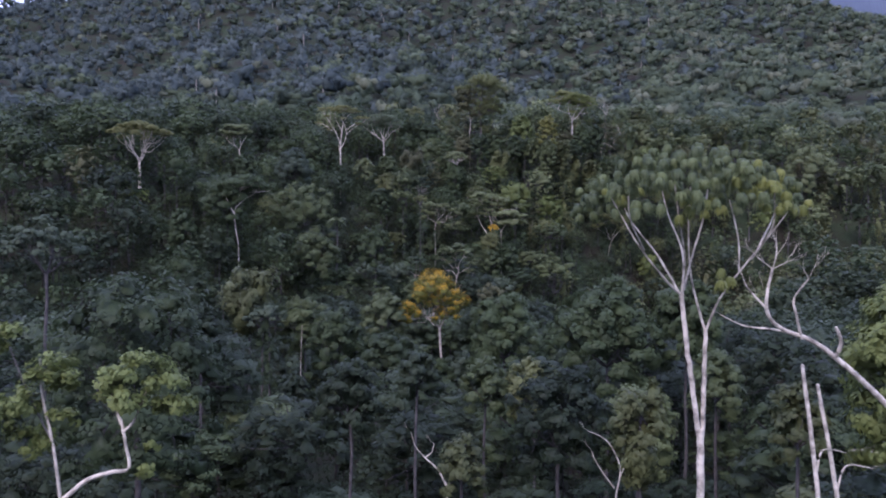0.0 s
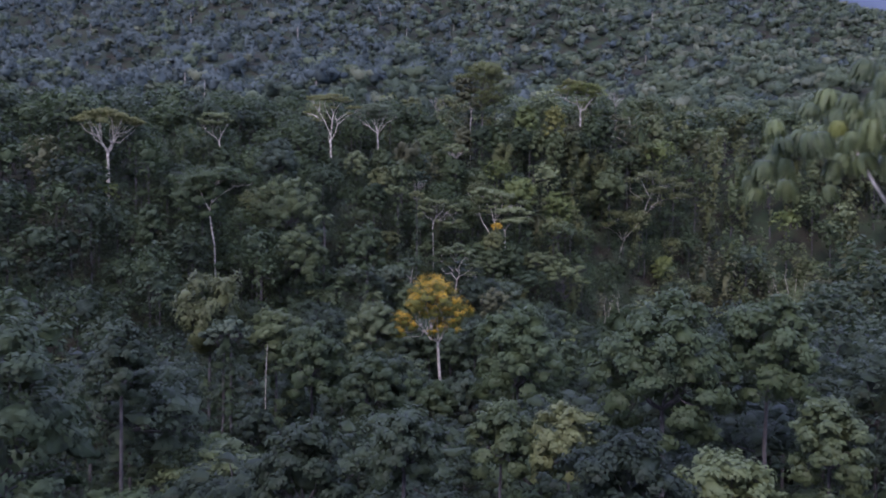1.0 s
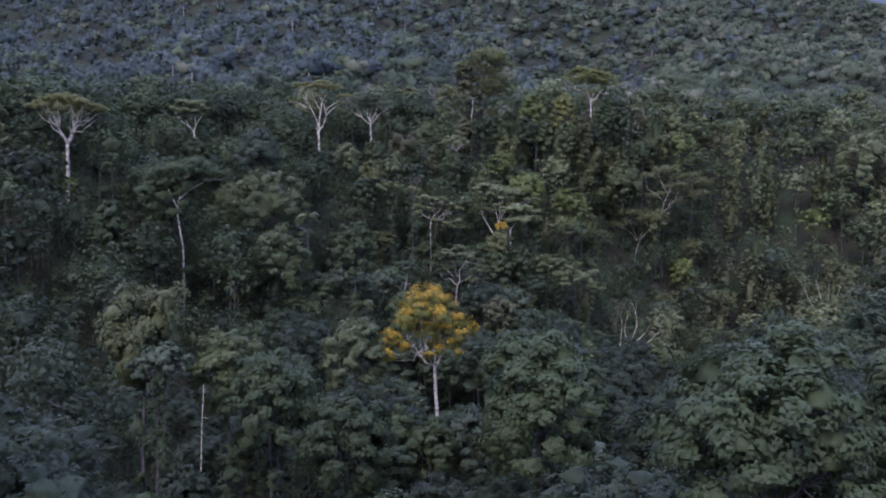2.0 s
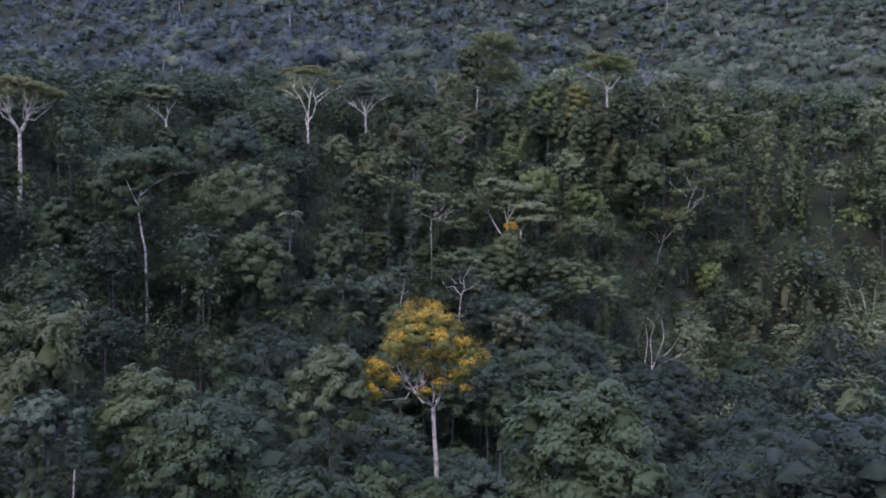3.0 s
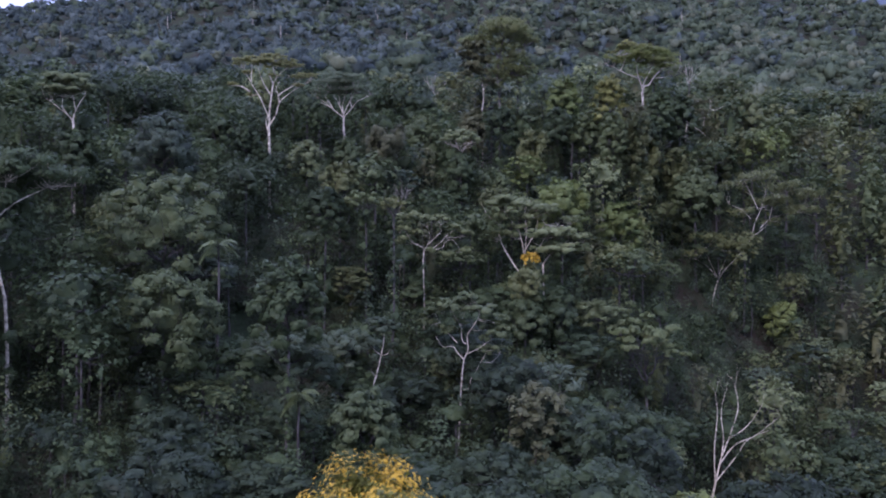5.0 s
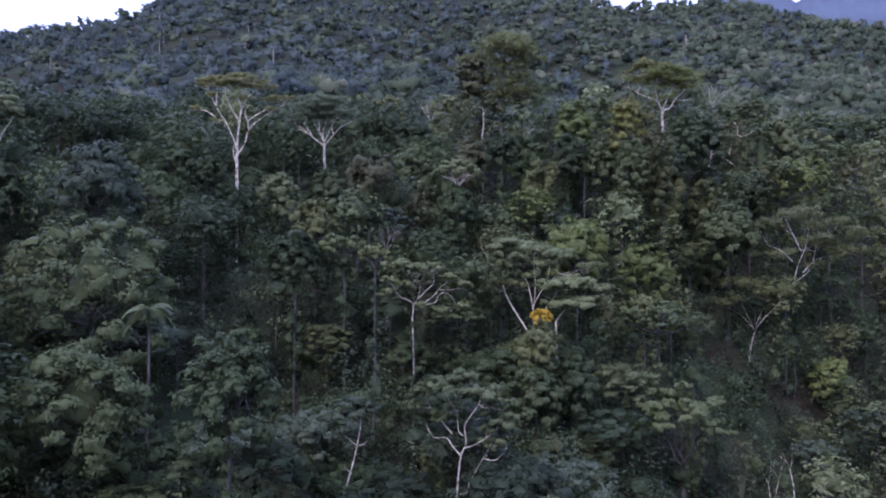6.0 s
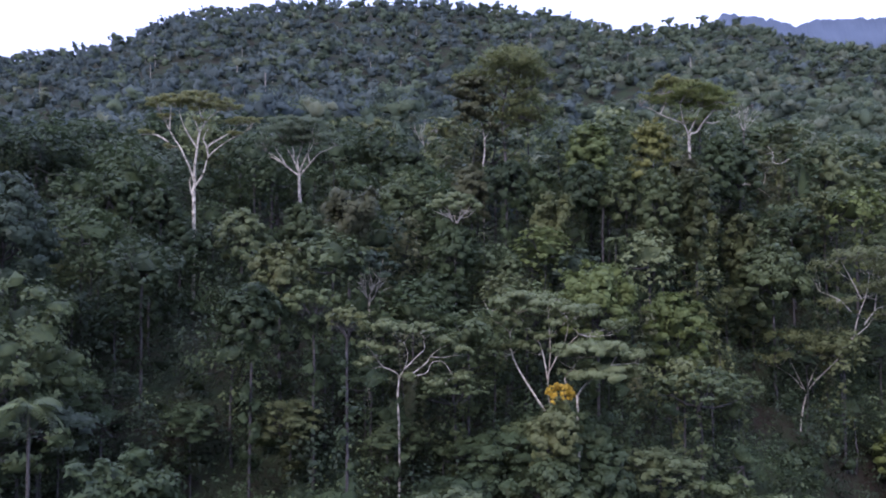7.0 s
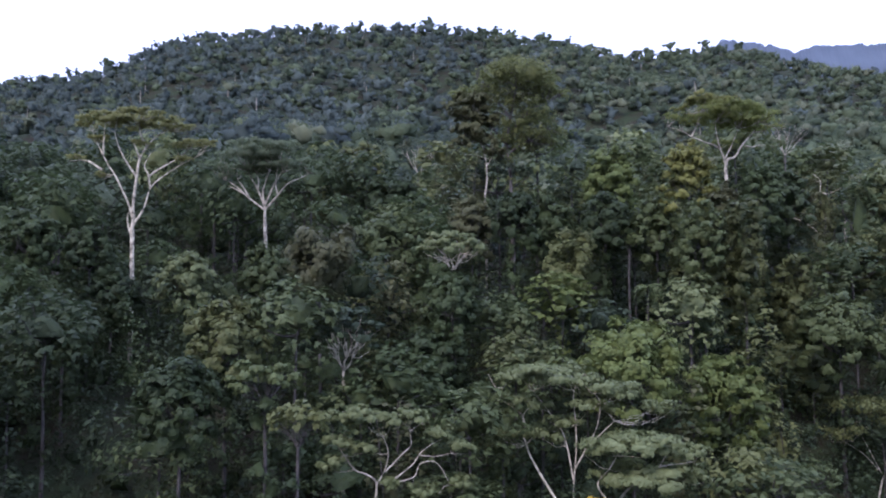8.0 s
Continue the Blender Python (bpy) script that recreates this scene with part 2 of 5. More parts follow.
def tube(shape, points, radii, sides=7):
    """A tapered tube along a bent line, closed at its tip."""
    p = np.asarray(points, float)
    d = np.gradient(p, axis=0)
    d /= np.linalg.norm(d, axis=1)[:, None] + 1e-9
    ref = np.where(np.abs(d[:, 2:3]) > 0.9, [[1.0, 0, 0]], [[0, 0, 1.0]])
    a = np.cross(d, ref)
    a /= np.linalg.norm(a, axis=1)[:, None] + 1e-9
    b = np.cross(d, a)
    ang = np.arange(sides) * 2 * np.pi / sides
    ring = a[:, None] * np.cos(ang)[None, :, None] + b[:, None] * np.sin(ang)[None, :, None]
    v = p[:, None] + ring * np.asarray(radii, float)[:, None, None]
    n = len(p)
    i, j = np.meshgrid(np.arange(n - 1), np.arange(sides), indexing="ij")
    k = (j + 1) % sides
    q = np.stack([i * sides + j, i * sides + k, (i + 1) * sides + k, (i + 1) * sides + j], -1).reshape(-1, 4)
    tip = p[-1] + d[-1] * radii[-1]
    t = [(n * sides, (n - 1) * sides + (s + 1) % sides, (n - 1) * sides + s) for s in range(sides)]
    shape.add(np.vstack([v.reshape(-1, 3), tip]), q, np.array(t)[:, ::-1], np.vstack([ring.reshape(-1, 3), d[-1]]))


def bend(rng, a, b, lift=0.0, wobble=0.08, steps=7):
    """A line from a to b that sags or lifts in its middle and wanders a little."""
    a, b = np.asarray(a, float), np.asarray(b, float)
    s = np.linspace(0, 1, steps)[:, None]
    length = np.linalg.norm(b - a)
    line = a + (b - a) * s
    line[:, 2] += lift * length * (s[:, 0] * (1 - s[:, 0])) * 4
    drift = np.cumsum(rng.normal(0, 1, (steps, 3)), axis=0)
    drift -= drift[:1] + (drift[-1:] - drift[:1]) * s
    return line + drift * wobble * length / steps ** 0.5 * 0.6


GOLD = np.pi * (3 - 5 ** 0.5)


def unit_ball(rounds):
    """Directions and triangles of a ball with 20 faces, each split in four as often as asked."""
    bm = bmesh.new()
    bmesh.ops.create_icosphere(bm, subdivisions=rounds, radius=1.0)
    v = np.array([x.co[:] for x in bm.verts])
    t = np.array([[x.index for x in f.verts] for f in bm.faces])
    bm.free()
    return v / np.linalg.norm(v, axis=1)[:, None], t


BALL = unit_ball(1)


def foliage(shape, rng, clumps, size, cover=1.0, low=-0.5, hang=0.0, core=0.7, limit=4000, blades=False, fuzz=0.22, shape_of=1.0, slim=1.0, mass=0.70):
    """Leaves over clumps (centre, half sizes): small folded blades that face outward and up, thinner underneath, over the lumpy leaf mass inside."""
    c, r = clumps[:, :3], clumps[:, 3:]
    area = 2 * np.pi * r[:, 0] * (r[:, 0] + r[:, 2]) * 0.8
    n = int(min(limit, cover * area.sum() / (size * size * 0.45)))
    pick = rng.choice(len(c), n, p=area / area.sum())
    d = rng.normal(0, 1, (n, 3))
    d /= np.linalg.norm(d, axis=1)[:, None]
    lumps = 9
    b = rng.normal(0, 1, (len(c), lumps, 3))
    b /= np.linalg.norm(b, axis=2)[:, :, None]
    b[:, :, 2] = np.where(b[:, :, 2] < low, -b[:, :, 2], b[:, :, 2])
    out_way = b[pick, rng.integers(0, lumps, n)]
    depths = rng.uniform(0.62, 0.86, (len(c), 1))
    reach = depths[pick]
    p = c[pick] + (out_way * reach + d * rng.uniform(0.22, 0.46, (n, 1))) * r[pick]
    middle = np.average(c, axis=0, weights=area)
    middle[2] -= 0.25 * np.ptp(c[:, 2])
    whole = p - middle
    whole /= np.linalg.norm(whole, axis=1)[:, None] + 1e-9
    nrm = out_way * 0.7 + d * 0.5 + whole * shape_of + rng.normal(0, fuzz, (n, 3)) + [0, 0, 0.25]
    nrm /= np.linalg.norm(nrm, axis=1)[:, None]
    along = rng.normal(0, 1, (n, 3)) + d * 0.5 - [0, 0, hang]
    along -= nrm * (along * nrm).sum(1)[:, None]
    along /= np.linalg.norm(along, axis=1)[:, None] + 1e-9
    side = np.cross(nrm, along)
    ln = size * rng.uniform(0.65, 1.35, (n, 1))
    wd = ln * rng.uniform(0.30, 0.48, (n, 1)) * slim
    fold = nrm * wd * rng.uniform(-0.1, 0.5, (n, 1))
    soft = out_way * 0.55 + d * 0.5 + whole * 0.75 * shape_of + rng.normal(0, fuzz * 0.5, (n, 3)) + [0, 0, 0.18]
    soft /= np.linalg.norm(soft, axis=1)[:, None]
    if blades:
        v = np.stack([p - along * ln * 0.5, p + side * wd + fold, p + along * ln * 0.55 - nrm * ln * 0.12, p - side * wd + fold], 1)
        face = np.cross(v[:, 1] - v[:, 3], v[:, 2] - v[:, 0])
        turned = (face * soft).sum(1) < 0
        v[turned] = v[turned][:, ::-1]
        shape.add(v.reshape(-1, 3), np.arange(n * 4).reshape(-1, 4), n=np.repeat(soft, 4, axis=0))
    else:
        v = np.stack([p - along * ln * 0.4 + side * wd, p - along * ln * 0.4 - side * wd, p + along * ln * 0.6 - nrm * ln * 0.15], 1)
        face = np.cross(v[:, 1] - v[:, 0], v[:, 2] - v[:, 0])
        turned = (face * soft).sum(1) < 0
        v[turned] = v[turned][:, ::-1]
        shape.add(v.reshape(-1, 3), t=np.arange(n * 3).reshape(-1, 3), n=np.repeat(soft, 3, axis=0))
    if core > 0:
        way, tri = BALL
        if core < 0.4:
            big = [int(np.argmax(r[:, 0] * r[:, 2]))]
            c, r, b, depths = c[big], r[big], b[big], depths[big]
        spin = rng.uniform(0, 2 * np.pi, len(c))
        u = np.stack([way[None, :, 0] * np.cos(spin)[:, None] - way[None, :, 1] * np.sin(spin)[:, None],
                      way[None, :, 0] * np.sin(spin)[:, None] + way[None, :, 1] * np.cos(spin)[:, None], np.broadcast_to(way[None, :, 2], (len(c), len(way)))], 2)
        far = depths
        cos = np.einsum("kvi,kli->kvl", u, b)
        room = 0.36 ** 2 - far[:, :, None] ** 2 * (1 - cos ** 2)
        rad = np.where((room > 0) & (cos > 0), far[:, :, None] * cos + np.sqrt(np.maximum(room, 0)), 0)
        top = rad.argmax(2)
        rad = np.maximum(rad.max(2), 0.52) * mass * rng.uniform(0.92, 1.06, rad.shape[:2])
        lump = np.take_along_axis(b, top[:, :, None], 1)
        at = u * rad[:, :, None]
        bulge = at - lump * far[:, :, None] * (rad > 0.56)[:, :, None]
        bulge /= np.linalg.norm(bulge, axis=2)[:, :, None] + 1e-9
        v = c[:, None] + at * r[:, None]
        whole = v - middle
        whole /= np.linalg.norm(whole, axis=2)[:, :, None] + 1e-9
        turn = lump * 0.35 + u * 0.3 + bulge * 0.5 + whole * 0.75 * shape_of + [0, 0, 0.18]
        turn /= np.linalg.norm(turn, axis=2)[:, :, None]
        shape.add(v.reshape(-1, 3), t=(tri[None] + (np.arange(len(c)) * len(way))[:, None, None]).reshape(-1, 3), n=turn.reshape(-1, 3))


def crown_clumps(rng, kind, R, h):
    """Clump centres and half sizes for a crown whose top is at z = 0, half width R, depth h."""
    out = []
    if kind == "round":
        k = int(np.clip(14 + R * 3.4 + h * 1.2, 18, 70))
        fine = np.clip(1.05 - 0.05 * R, 0.62, 0.95)
        squash = rng.uniform(0.85, 1.18)
        for i in range(k):
            u = 1 - 1.42 * (i + 0.5) / k
            a = i * GOLD + rng.uniform(-0.4, 0.4)
            w = np.sqrt(max(0.05, 1 - u * u)) if u > 0 else 1 + 0.3 * u
            s = rng.uniform(0.78, 1.10)
            cr = R * rng.uniform(0.22, 0.37) * fine
            cz = cr * rng.uniform(0.62, 0.9)
            z = -cz - (h * 0.60 - cz) * (1 - u * min(s, 1)) if u > 0 else -h * 0.60 + u * h * 0.85
            out.append((np.cos(a) * w * (R - cr) * s * squash, np.sin(a) * w * (R - cr) * s / squash, z, cr, cr, cz))
        out.append((0, 0, -h * 0.5, R * 0.55, R * 0.55, h * 0.36))
    elif kind == "umbrella":
        k = 44
        for i in range(k):
            q = np.sqrt((i + 0.5) / k)
            a = i * GOLD + rng.uniform(-0.3, 0.3)
            cr = R * rng.uniform(0.13, 0.20)
            out.append((np.cos(a) * q * (R - cr * 0.6), np.sin(a) * q * (R - cr * 0.6), -cr * 0.4 - h * 0.30 * q * q - rng.uniform(0, 0.16) * h, cr, cr, cr * 0.5))
    elif kind == "airy":
        k = 42
        for i in range(k):
            q = np.sqrt((i + 0.5) / k)
            a = i * GOLD + rng.uniform(-0.5, 0.5)
            cr = R * rng.uniform(0.13, 0.21)
            z = -cr * 0.4 - h * (0.35 * q * q + rng.uniform(0, 0.45))
            out.append((np.cos(a) * q * (R - cr * 0.7), np.sin(a) * q * (R - cr * 0.7), z, cr, cr, cr * 0.5))
    elif kind == "column":
        k = int(16 + h * 0.8)
        for i in range(k):
            s = (i + 0.5) / k
            a = i * GOLD * 1.7 + rng.uniform(-0.5, 0.5)
            wide = R * (0.55 + 0.45 * np.sin(np.pi * min(1, 0.25 + s * 0.75)))
            cr = R * rng.uniform(0.30, 0.46)
            out.append((np.cos(a) * (wide - cr) * 0.95, np.sin(a) * (wide - cr) * 0.95, -cr - s * (h - cr), cr, cr, cr * rng.uniform(0.7, 1.2)))
        out.append((0, 0, -h * 0.55, R * 0.5, R * 0.5, h * 0.42))
    return np.array(out)


def limbs(rng, fork, clumps, r0, groups, lift=-0.10, wobble=0.16, fine=0.20):
    """Main limbs from the fork, each branching to the clumps on its side. Returns one shape a limb."""
    c = clumps[:, :3]
    ang = np.arctan2(c[:, 1] - fork[1], c[:, 0] - fork[0])
    turn = rng.uniform(0, 2 * np.pi)
    who = ((ang + turn) % (2 * np.pi) / (2 * np.pi) * groups).astype(int) % groups
    made = []
    for g in range(groups):
        mine = c[who == g]
        if not len(mine):
            continue
        s = Shape()
        mid = fork + (mine.mean(0) - fork) * rng.uniform(0.5, 0.66)
        stem = bend(rng, fork, mid, lift, wobble, 6)
        tube(s, stem, np.linspace(r0 * 0.62, r0 * 0.34, 6), 6)
        for m in mine[rng.random(len(mine)) < 0.7]:
            start = stem[rng.integers(3, 6)]
            end = m - [0, 0, 0.25]
            tube(s, bend(rng, start, end, lift * 0.8, wobble + 0.06, 6), np.linspace(r0 * fine * 1.3, r0 * fine * 0.3, 6), 4)
        made.append(s)
    return made


def climbers(rng, low, high, lean=0.0, wide=0.9):
    """Clumps of climbing leaves round a trunk between two heights."""
    n = int(np.clip((high - low) / 1.1, 2, 14))
    out = []
    for i in range(n):
        a, r = rng.uniform(0, 2 * np.pi), wide * rng.uniform(0.6, 1.25)
        z = low + (high - low) * (i + rng.uniform(0.2, 0.8)) / n
        out.append((lean * z / max(high, 1) + np.cos(a) * r * 0.5, np.sin(a) * r * 0.5, z, r, r, r * rng.uniform(0.8, 1.3)))
    return np.array(out)


WORDS = {"dark": "deep green", "deep": "dark green", "green": "mid-green", "olive": "olive green", "blue": "grey-green", "light": "bright yellow-green",
         "pale": "pale grey-green", "brown": "brownish green", "distant": "grey-green", "ochre": "ochre", "feather": "golden-green", "veil": "grey-green", "sunlit": "golden-green", "moss": "mossy olive", "gold": "golden olive", "yellow": "orange-yellow"}
NAMES = {"round": "canopy_tree", "umbrella": "umbrella_tree", "airy": "open_crowned_tree", "column": "vine_draped_tree"}
LABELS = {"round": "{} rainforest tree with a dense clumped crown on the slope",
          "umbrella": "emergent tree, flat {} umbrella crown on pale limbs",
          "airy": "open layered {} tree crown showing pale branches between leaves",
          "column": "tall tree trunk draped in hanging {} vines among the canopy"}
PLACED = []


def forest_tree(kind, x, y, top, R, h, colour, bark="dark", fork=None, groups=5, leaf=0.27, cover=1.0, limit=7500, lean=0.0):
    """One tree standing on the land: trunk, limbs and crown."""
    seed = int(abs(x) * 131 + y * 17 + top * 7)
    rng = np.random.default_rng(seed)
    base = float(land(x, y)) - 0.3
    tall = top - base
    if tall < h + 4:
        base = top - h - 4
        tall = h + 4
    if kind == "round":
        h = min(max(h, (2.1 if y < 135 or R < 4.4 else 1.8) * R), tall - 2)
    label = LABELS[kind].format(WORDS[colour])
    ob = thing(NAMES[kind], x, y, base, label, "tree")
    clumps = crown_clumps(rng, kind, R, h)
    clumps[:, 2] += tall
    drop = fork if fork else {"round": h * 0.75, "umbrella": R * 1.25, "airy": h * 1.15, "column": h * 0.35}[kind]
    f = np.array([lean, 0, tall - drop])
    r0 = (0.032 * R + 0.09) * {"airy": 0.75, "umbrella": 1.0}.get(kind, 0.65)
    s = Shape()
    steps = 9
    trunk = bend(rng, (lean * -0.5, 0, 0), f, 0, 0.02, steps)
    flare = np.linspace(1.35, 0.8, steps)
    flare[0] = 1.9
    tube(s, trunk, r0 * flare, 9)
    part("trunk", s.mesh("trunk", BARK[bark], True), ob)
    for lm in limbs(rng, f, clumps, r0, groups):
        part("limb", lm.mesh("limb", BARK[bark], True), ob)
    s = Shape()
    settings = {"round": (-0.6, 0.3, 0.7), "umbrella": (-0.4, 0.0, 0.0), "airy": (-0.4, 0.1, 0.0), "column": (-0.9, 1.2, 0.5)}[kind]
    leaf = leaf + 0.008 * R + 0.0006 * depth_in_view(x, y)
    cover = cover * {"round": 1.0, "umbrella": 1.4, "airy": 1.05, "column": 1.0}[kind]
    foliage(s, rng, clumps, leaf, cover, settings[0], settings[1], settings[2], limit, fuzz={"umbrella": 0.8, "airy": 0.45}.get(kind, 0.22))
    part("crown", s.mesh("crown", LEAF[colour]), ob)
    if y > 90 and kind != "umbrella" and bark == "dark" and tall - drop > 4:
        s = Shape()
        foliage(s, rng, climbers(rng, (tall - drop) * 0.25, tall - drop * 0.9, lean * 0.7), leaf * 0.9, 1.0, -0.9, 0.8, 0.5, 900)
        part("vine_cover", s.mesh("vine_cover", LEAF["dark"]), ob, "dark climbing vines round the trunk", "stuff")
    PLACED.append((x, y, R * {"round": 0.95, "umbrella": 0.3, "airy": 0.45, "column": 1.0}[kind] * min(1.0, 4.2 / R), top))
    return ob


def grow_bare(s, rng, start, way, length, r, depth, loose=0.42):
    """Leafless branching, limb by limb."""
    end = start + way * length
    line = bend(rng, start, end, rng.uniform(-0.08, 0.08), 0.14, 5)
    tube(s, line, np.linspace(r, r * 0.6, 5), 6 if depth > 1 else 4)
    if depth == 0:
        return
    for i in range(rng.integers(2, 4)):
        w = way + rng.normal(0, loose, 3) + [0, 0, 0.15]
        w /= np.linalg.norm(w)
        grow_bare(s, rng, line[-1 - (i % 2)], w, length * rng.uniform(0.55, 0.8), r * 0.55, depth - 1, loose)


def bare_tree(x, y, top, R, h):
    """A leafless pale tree: trunk and forked limbs."""
    rng = np.random.default_rng(int(abs(x) * 31 + y))
    base = min(float(land(x, y)), top - h - 5)
    ob = thing("bare_tree", x, y, base, "leafless pale-barked tree with fine spreading forked branches", "tree")
    r0 = 0.06 + 0.009 * h
    f = np.array([rng.uniform(-0.4, 0.4), 0, top - base - h])
    s = Shape()
    tube(s, bend(rng, (0, 0, 0), f, 0, 0.03, 8), np.linspace(r0 * 1.6, r0, 8), 8)
    part("trunk", s.mesh("trunk", BARK["grey"], True), ob)
    for i in range(6):
        a = i * 2 * np.pi / 6 + rng.uniform(-0.3, 0.3)
        w = np.array([np.cos(a) * R / h * 0.8 + 0.18, np.sin(a) * R / h * 0.5, 1.0])
        w /= np.linalg.norm(w)
        s = Shape()
        grow_bare(s, rng, f, w, h * 0.55, r0 * 0.5, 2, 0.30)
        part("limb", s.mesh("limb", BARK["pale"], True), ob)
    PLACED.append((x, y, R * 1.2, top))
    return ob


def palm_tree(x, y, top, R):
    """A palm: thin ringed stem and arching feather fronds, each a part."""
    rng = np.random.default_rng(int(abs(x) * 57 + y))
    base = float(land(x, y))
    ob = thing("palm_tree", x, y, base, "slender palm with arching feathery dark green fronds", "palm tree")
    tall = max(6.0, top - base)
    s = Shape()
    tube(s, bend(rng, (0, 0, 0), (0.3, 0, tall - R * 0.5), 0, 0.02, 10), np.linspace(0.16, 0.10, 10), 8)
    part("trunk", s.mesh("trunk", BARK["dark"], True), ob)
    for i in range(13):
        a = i * GOLD
        rise = 0.75 - 0.09 * i
        s = Shape()
        u = np.linspace(0, 1, 13)
        way = np.array([np.cos(a), np.sin(a), 0])
        line = np.array([0.3, 0, tall - R * 0.5]) + way * (u * R * (1 - 0.25 * u))[:, None]
        line[:, 2] += R * (rise * u - (0.55 + 0.25 * rise) * u * u)
        tube(s, line, np.linspace(0.05, 0.012, 13), 4)
        out = np.cross(way, [0, 0, 1.0])
        for k in range(2, 13):
            for sg in (-1, 1):
                L = R * 0.30 * np.sin(np.pi * (0.12 + 0.83 * k / 13))
                p = line[k]
                tip = p + out * sg * L + way * L * 0.35 - np.array([0, 0, L * 0.45])
                w = way * R * 0.045
                s.add([p - w, p + w, tip + w * 0.2, tip - w * 0.2], [(0, 1, 2, 3)])
        part("frond", s.mesh("frond", LEAF["green"]), ob)
    PLACED.append((x, y, R, top))
    return ob


# ---- the ground ----
def build_ground():
    gx = np.concatenate([np.linspace(-4000, -620, 12), np.linspace(-600, 600, 121), np.linspace(620, 4000, 12)])
    gy = np.concatenate([np.linspace(-4000, -130, 12), np.linspace(-120, 1500, 163), np.linspace(1520, 4000, 10)])
    X, Y = np.meshgrid(gx, gy)
    Z = land(X, Y)
    v = np.stack([X, Y, Z], -1).reshape(-1, 3)
    w, hgt = len(gx), len(gy)
    i, j = np.meshgrid(np.arange(hgt - 1), np.arange(w - 1), indexing="ij")
    q = np.stack([i * w + j, i * w + j + 1, (i + 1) * w + j + 1, (i + 1) * w + j], -1).reshape(-1, 4)
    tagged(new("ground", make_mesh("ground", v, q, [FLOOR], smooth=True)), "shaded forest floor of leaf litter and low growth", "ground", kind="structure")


build_ground()


def far_ridge():
    """The next range behind the crest, its distance haze painted as a blue base colour."""
    m, n, l, shader, out = node_material("distant_hazy_woods")
    co, tex, ramp = n.new("ShaderNodeTexCoord"), n.new("ShaderNodeTexNoise"), n.new("ShaderNodeValToRGB")
    tex.inputs["Scale"].default_value, tex.inputs["Detail"].default_value = 0.03, 6.0
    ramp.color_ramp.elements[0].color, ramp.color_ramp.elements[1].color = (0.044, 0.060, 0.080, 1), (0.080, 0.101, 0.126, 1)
    l.new(co.outputs["Object"], tex.inputs["Vector"])
    l.new(tex.outputs["Fac"], ramp.inputs["Fac"])
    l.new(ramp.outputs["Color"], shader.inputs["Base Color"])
    shader.inputs["Roughness"].default_value = 1.0
    u = np.linspace(0, 1, 700)
    x = 250 + 1500 * u
    rough = np.random.default_rng(5)
    trees = np.convolve(rough.uniform(-1, 1, 716), np.ones(5) / 5, "same")[8:708] * 7 + np.convolve(rough.uniform(-1, 1, 740), np.ones(24) / 24, "same")[20:720] * 12
    crest = np.interp(x, (250, 520, 580, 660, 730, 775, 930, 1200, 1750), (380, 600, 664, 658, 640, 652, 656, 640, 560)) + trees
    rows = [np.stack([x, 2000 - 260 * (1 - s) + trees * 3 * (1 - s), crest * s + 80 * (1 - s)], -1) for s in np.linspace(0, 1, 9)]
    rows.append(np.stack([x, 2300 + 0 * x, 0 * x + 80], -1))
    v = np.concatenate(rows)
    i, j = np.meshgrid(np.arange(9), np.arange(699), indexing="ij")
    q = np.stack([i * 700 + j, i * 700 + j + 1, (i + 1) * 700 + j + 1, (i + 1) * 700 + j], -1).reshape(-1, 4)
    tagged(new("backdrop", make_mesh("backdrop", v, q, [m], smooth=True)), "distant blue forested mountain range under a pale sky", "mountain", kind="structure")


far_ridge()

# ---- single trees ----
forest_tree("round", 18.6, 34.5, 48.6, 3.8, 6.1, "light", leaf=0.17, limit=14000)
forest_tree("round", 14.0, 35.7, 44.3, 1.5, 3.6, "olive", leaf=0.17, limit=14000)
forest_tree("column", 9.1, 41.8, 43.4, 1.5, 5.1, "olive", leaf=0.17, limit=14000)
forest_tree("round", -17.1, 50.5, 48.7, 6.0, 9.5, "dark", leaf=0.17, limit=14000)
forest_tree("airy", -38.7, 88.6, 51.9, 4.5, 5.1, "blue")
forest_tree("round", 3.3, 70.2, 40.5, 2.2, 3.4, "green", leaf=0.20, limit=20000)
forest_tree("round", 6.9, 68.9, 40.7, 2.4, 3.4, "olive", leaf=0.20, limit=20000)
forest_tree("round", -1.5, 52.9, 43.5, 1.6, 2.7, "deep", leaf=0.17, limit=14000)
forest_tree("round", -5.8, 56.6, 42.3, 2.4, 3.2, "deep", leaf=0.17, limit=14000)
forest_tree("round", 0.9, 44.3, 40.3, 1.5, 3.3, "olive", leaf=0.17, limit=14000)
forest_tree("round", 7.2, 56.6, 42.2, 3.6, 5.8, "deep", leaf=0.17, limit=14000)
forest_tree("round", 13.6, 75.1, 46.8, 5.0, 6.5, "dark", leaf=0.20, limit=20000)
forest_tree("round", 20.5, 76.0, 46.6, 3.6, 6.0, "dark", leaf=0.20, limit=20000)
forest_tree("round", 13.2, 61.5, 40.3, 3.2, 3.9, "green", leaf=0.20, limit=20000)
forest_tree("round", 19.3, 64.0, 42.1, 2.5, 3.1, "green", leaf=0.20, limit=20000)
forest_tree("round", 6.7, 99.7, 43.9, 4.9, 7.6, "dark", leaf=0.20, limit=20000)
forest_tree("round", -17.1, 112.0, 42.6, 3.4, 4.5, "green", leaf=0.20, limit=20000)
forest_tree("round", -12.5, 105.8, 41.6, 3.8, 5.1, "dark", leaf=0.20, limit=20000)
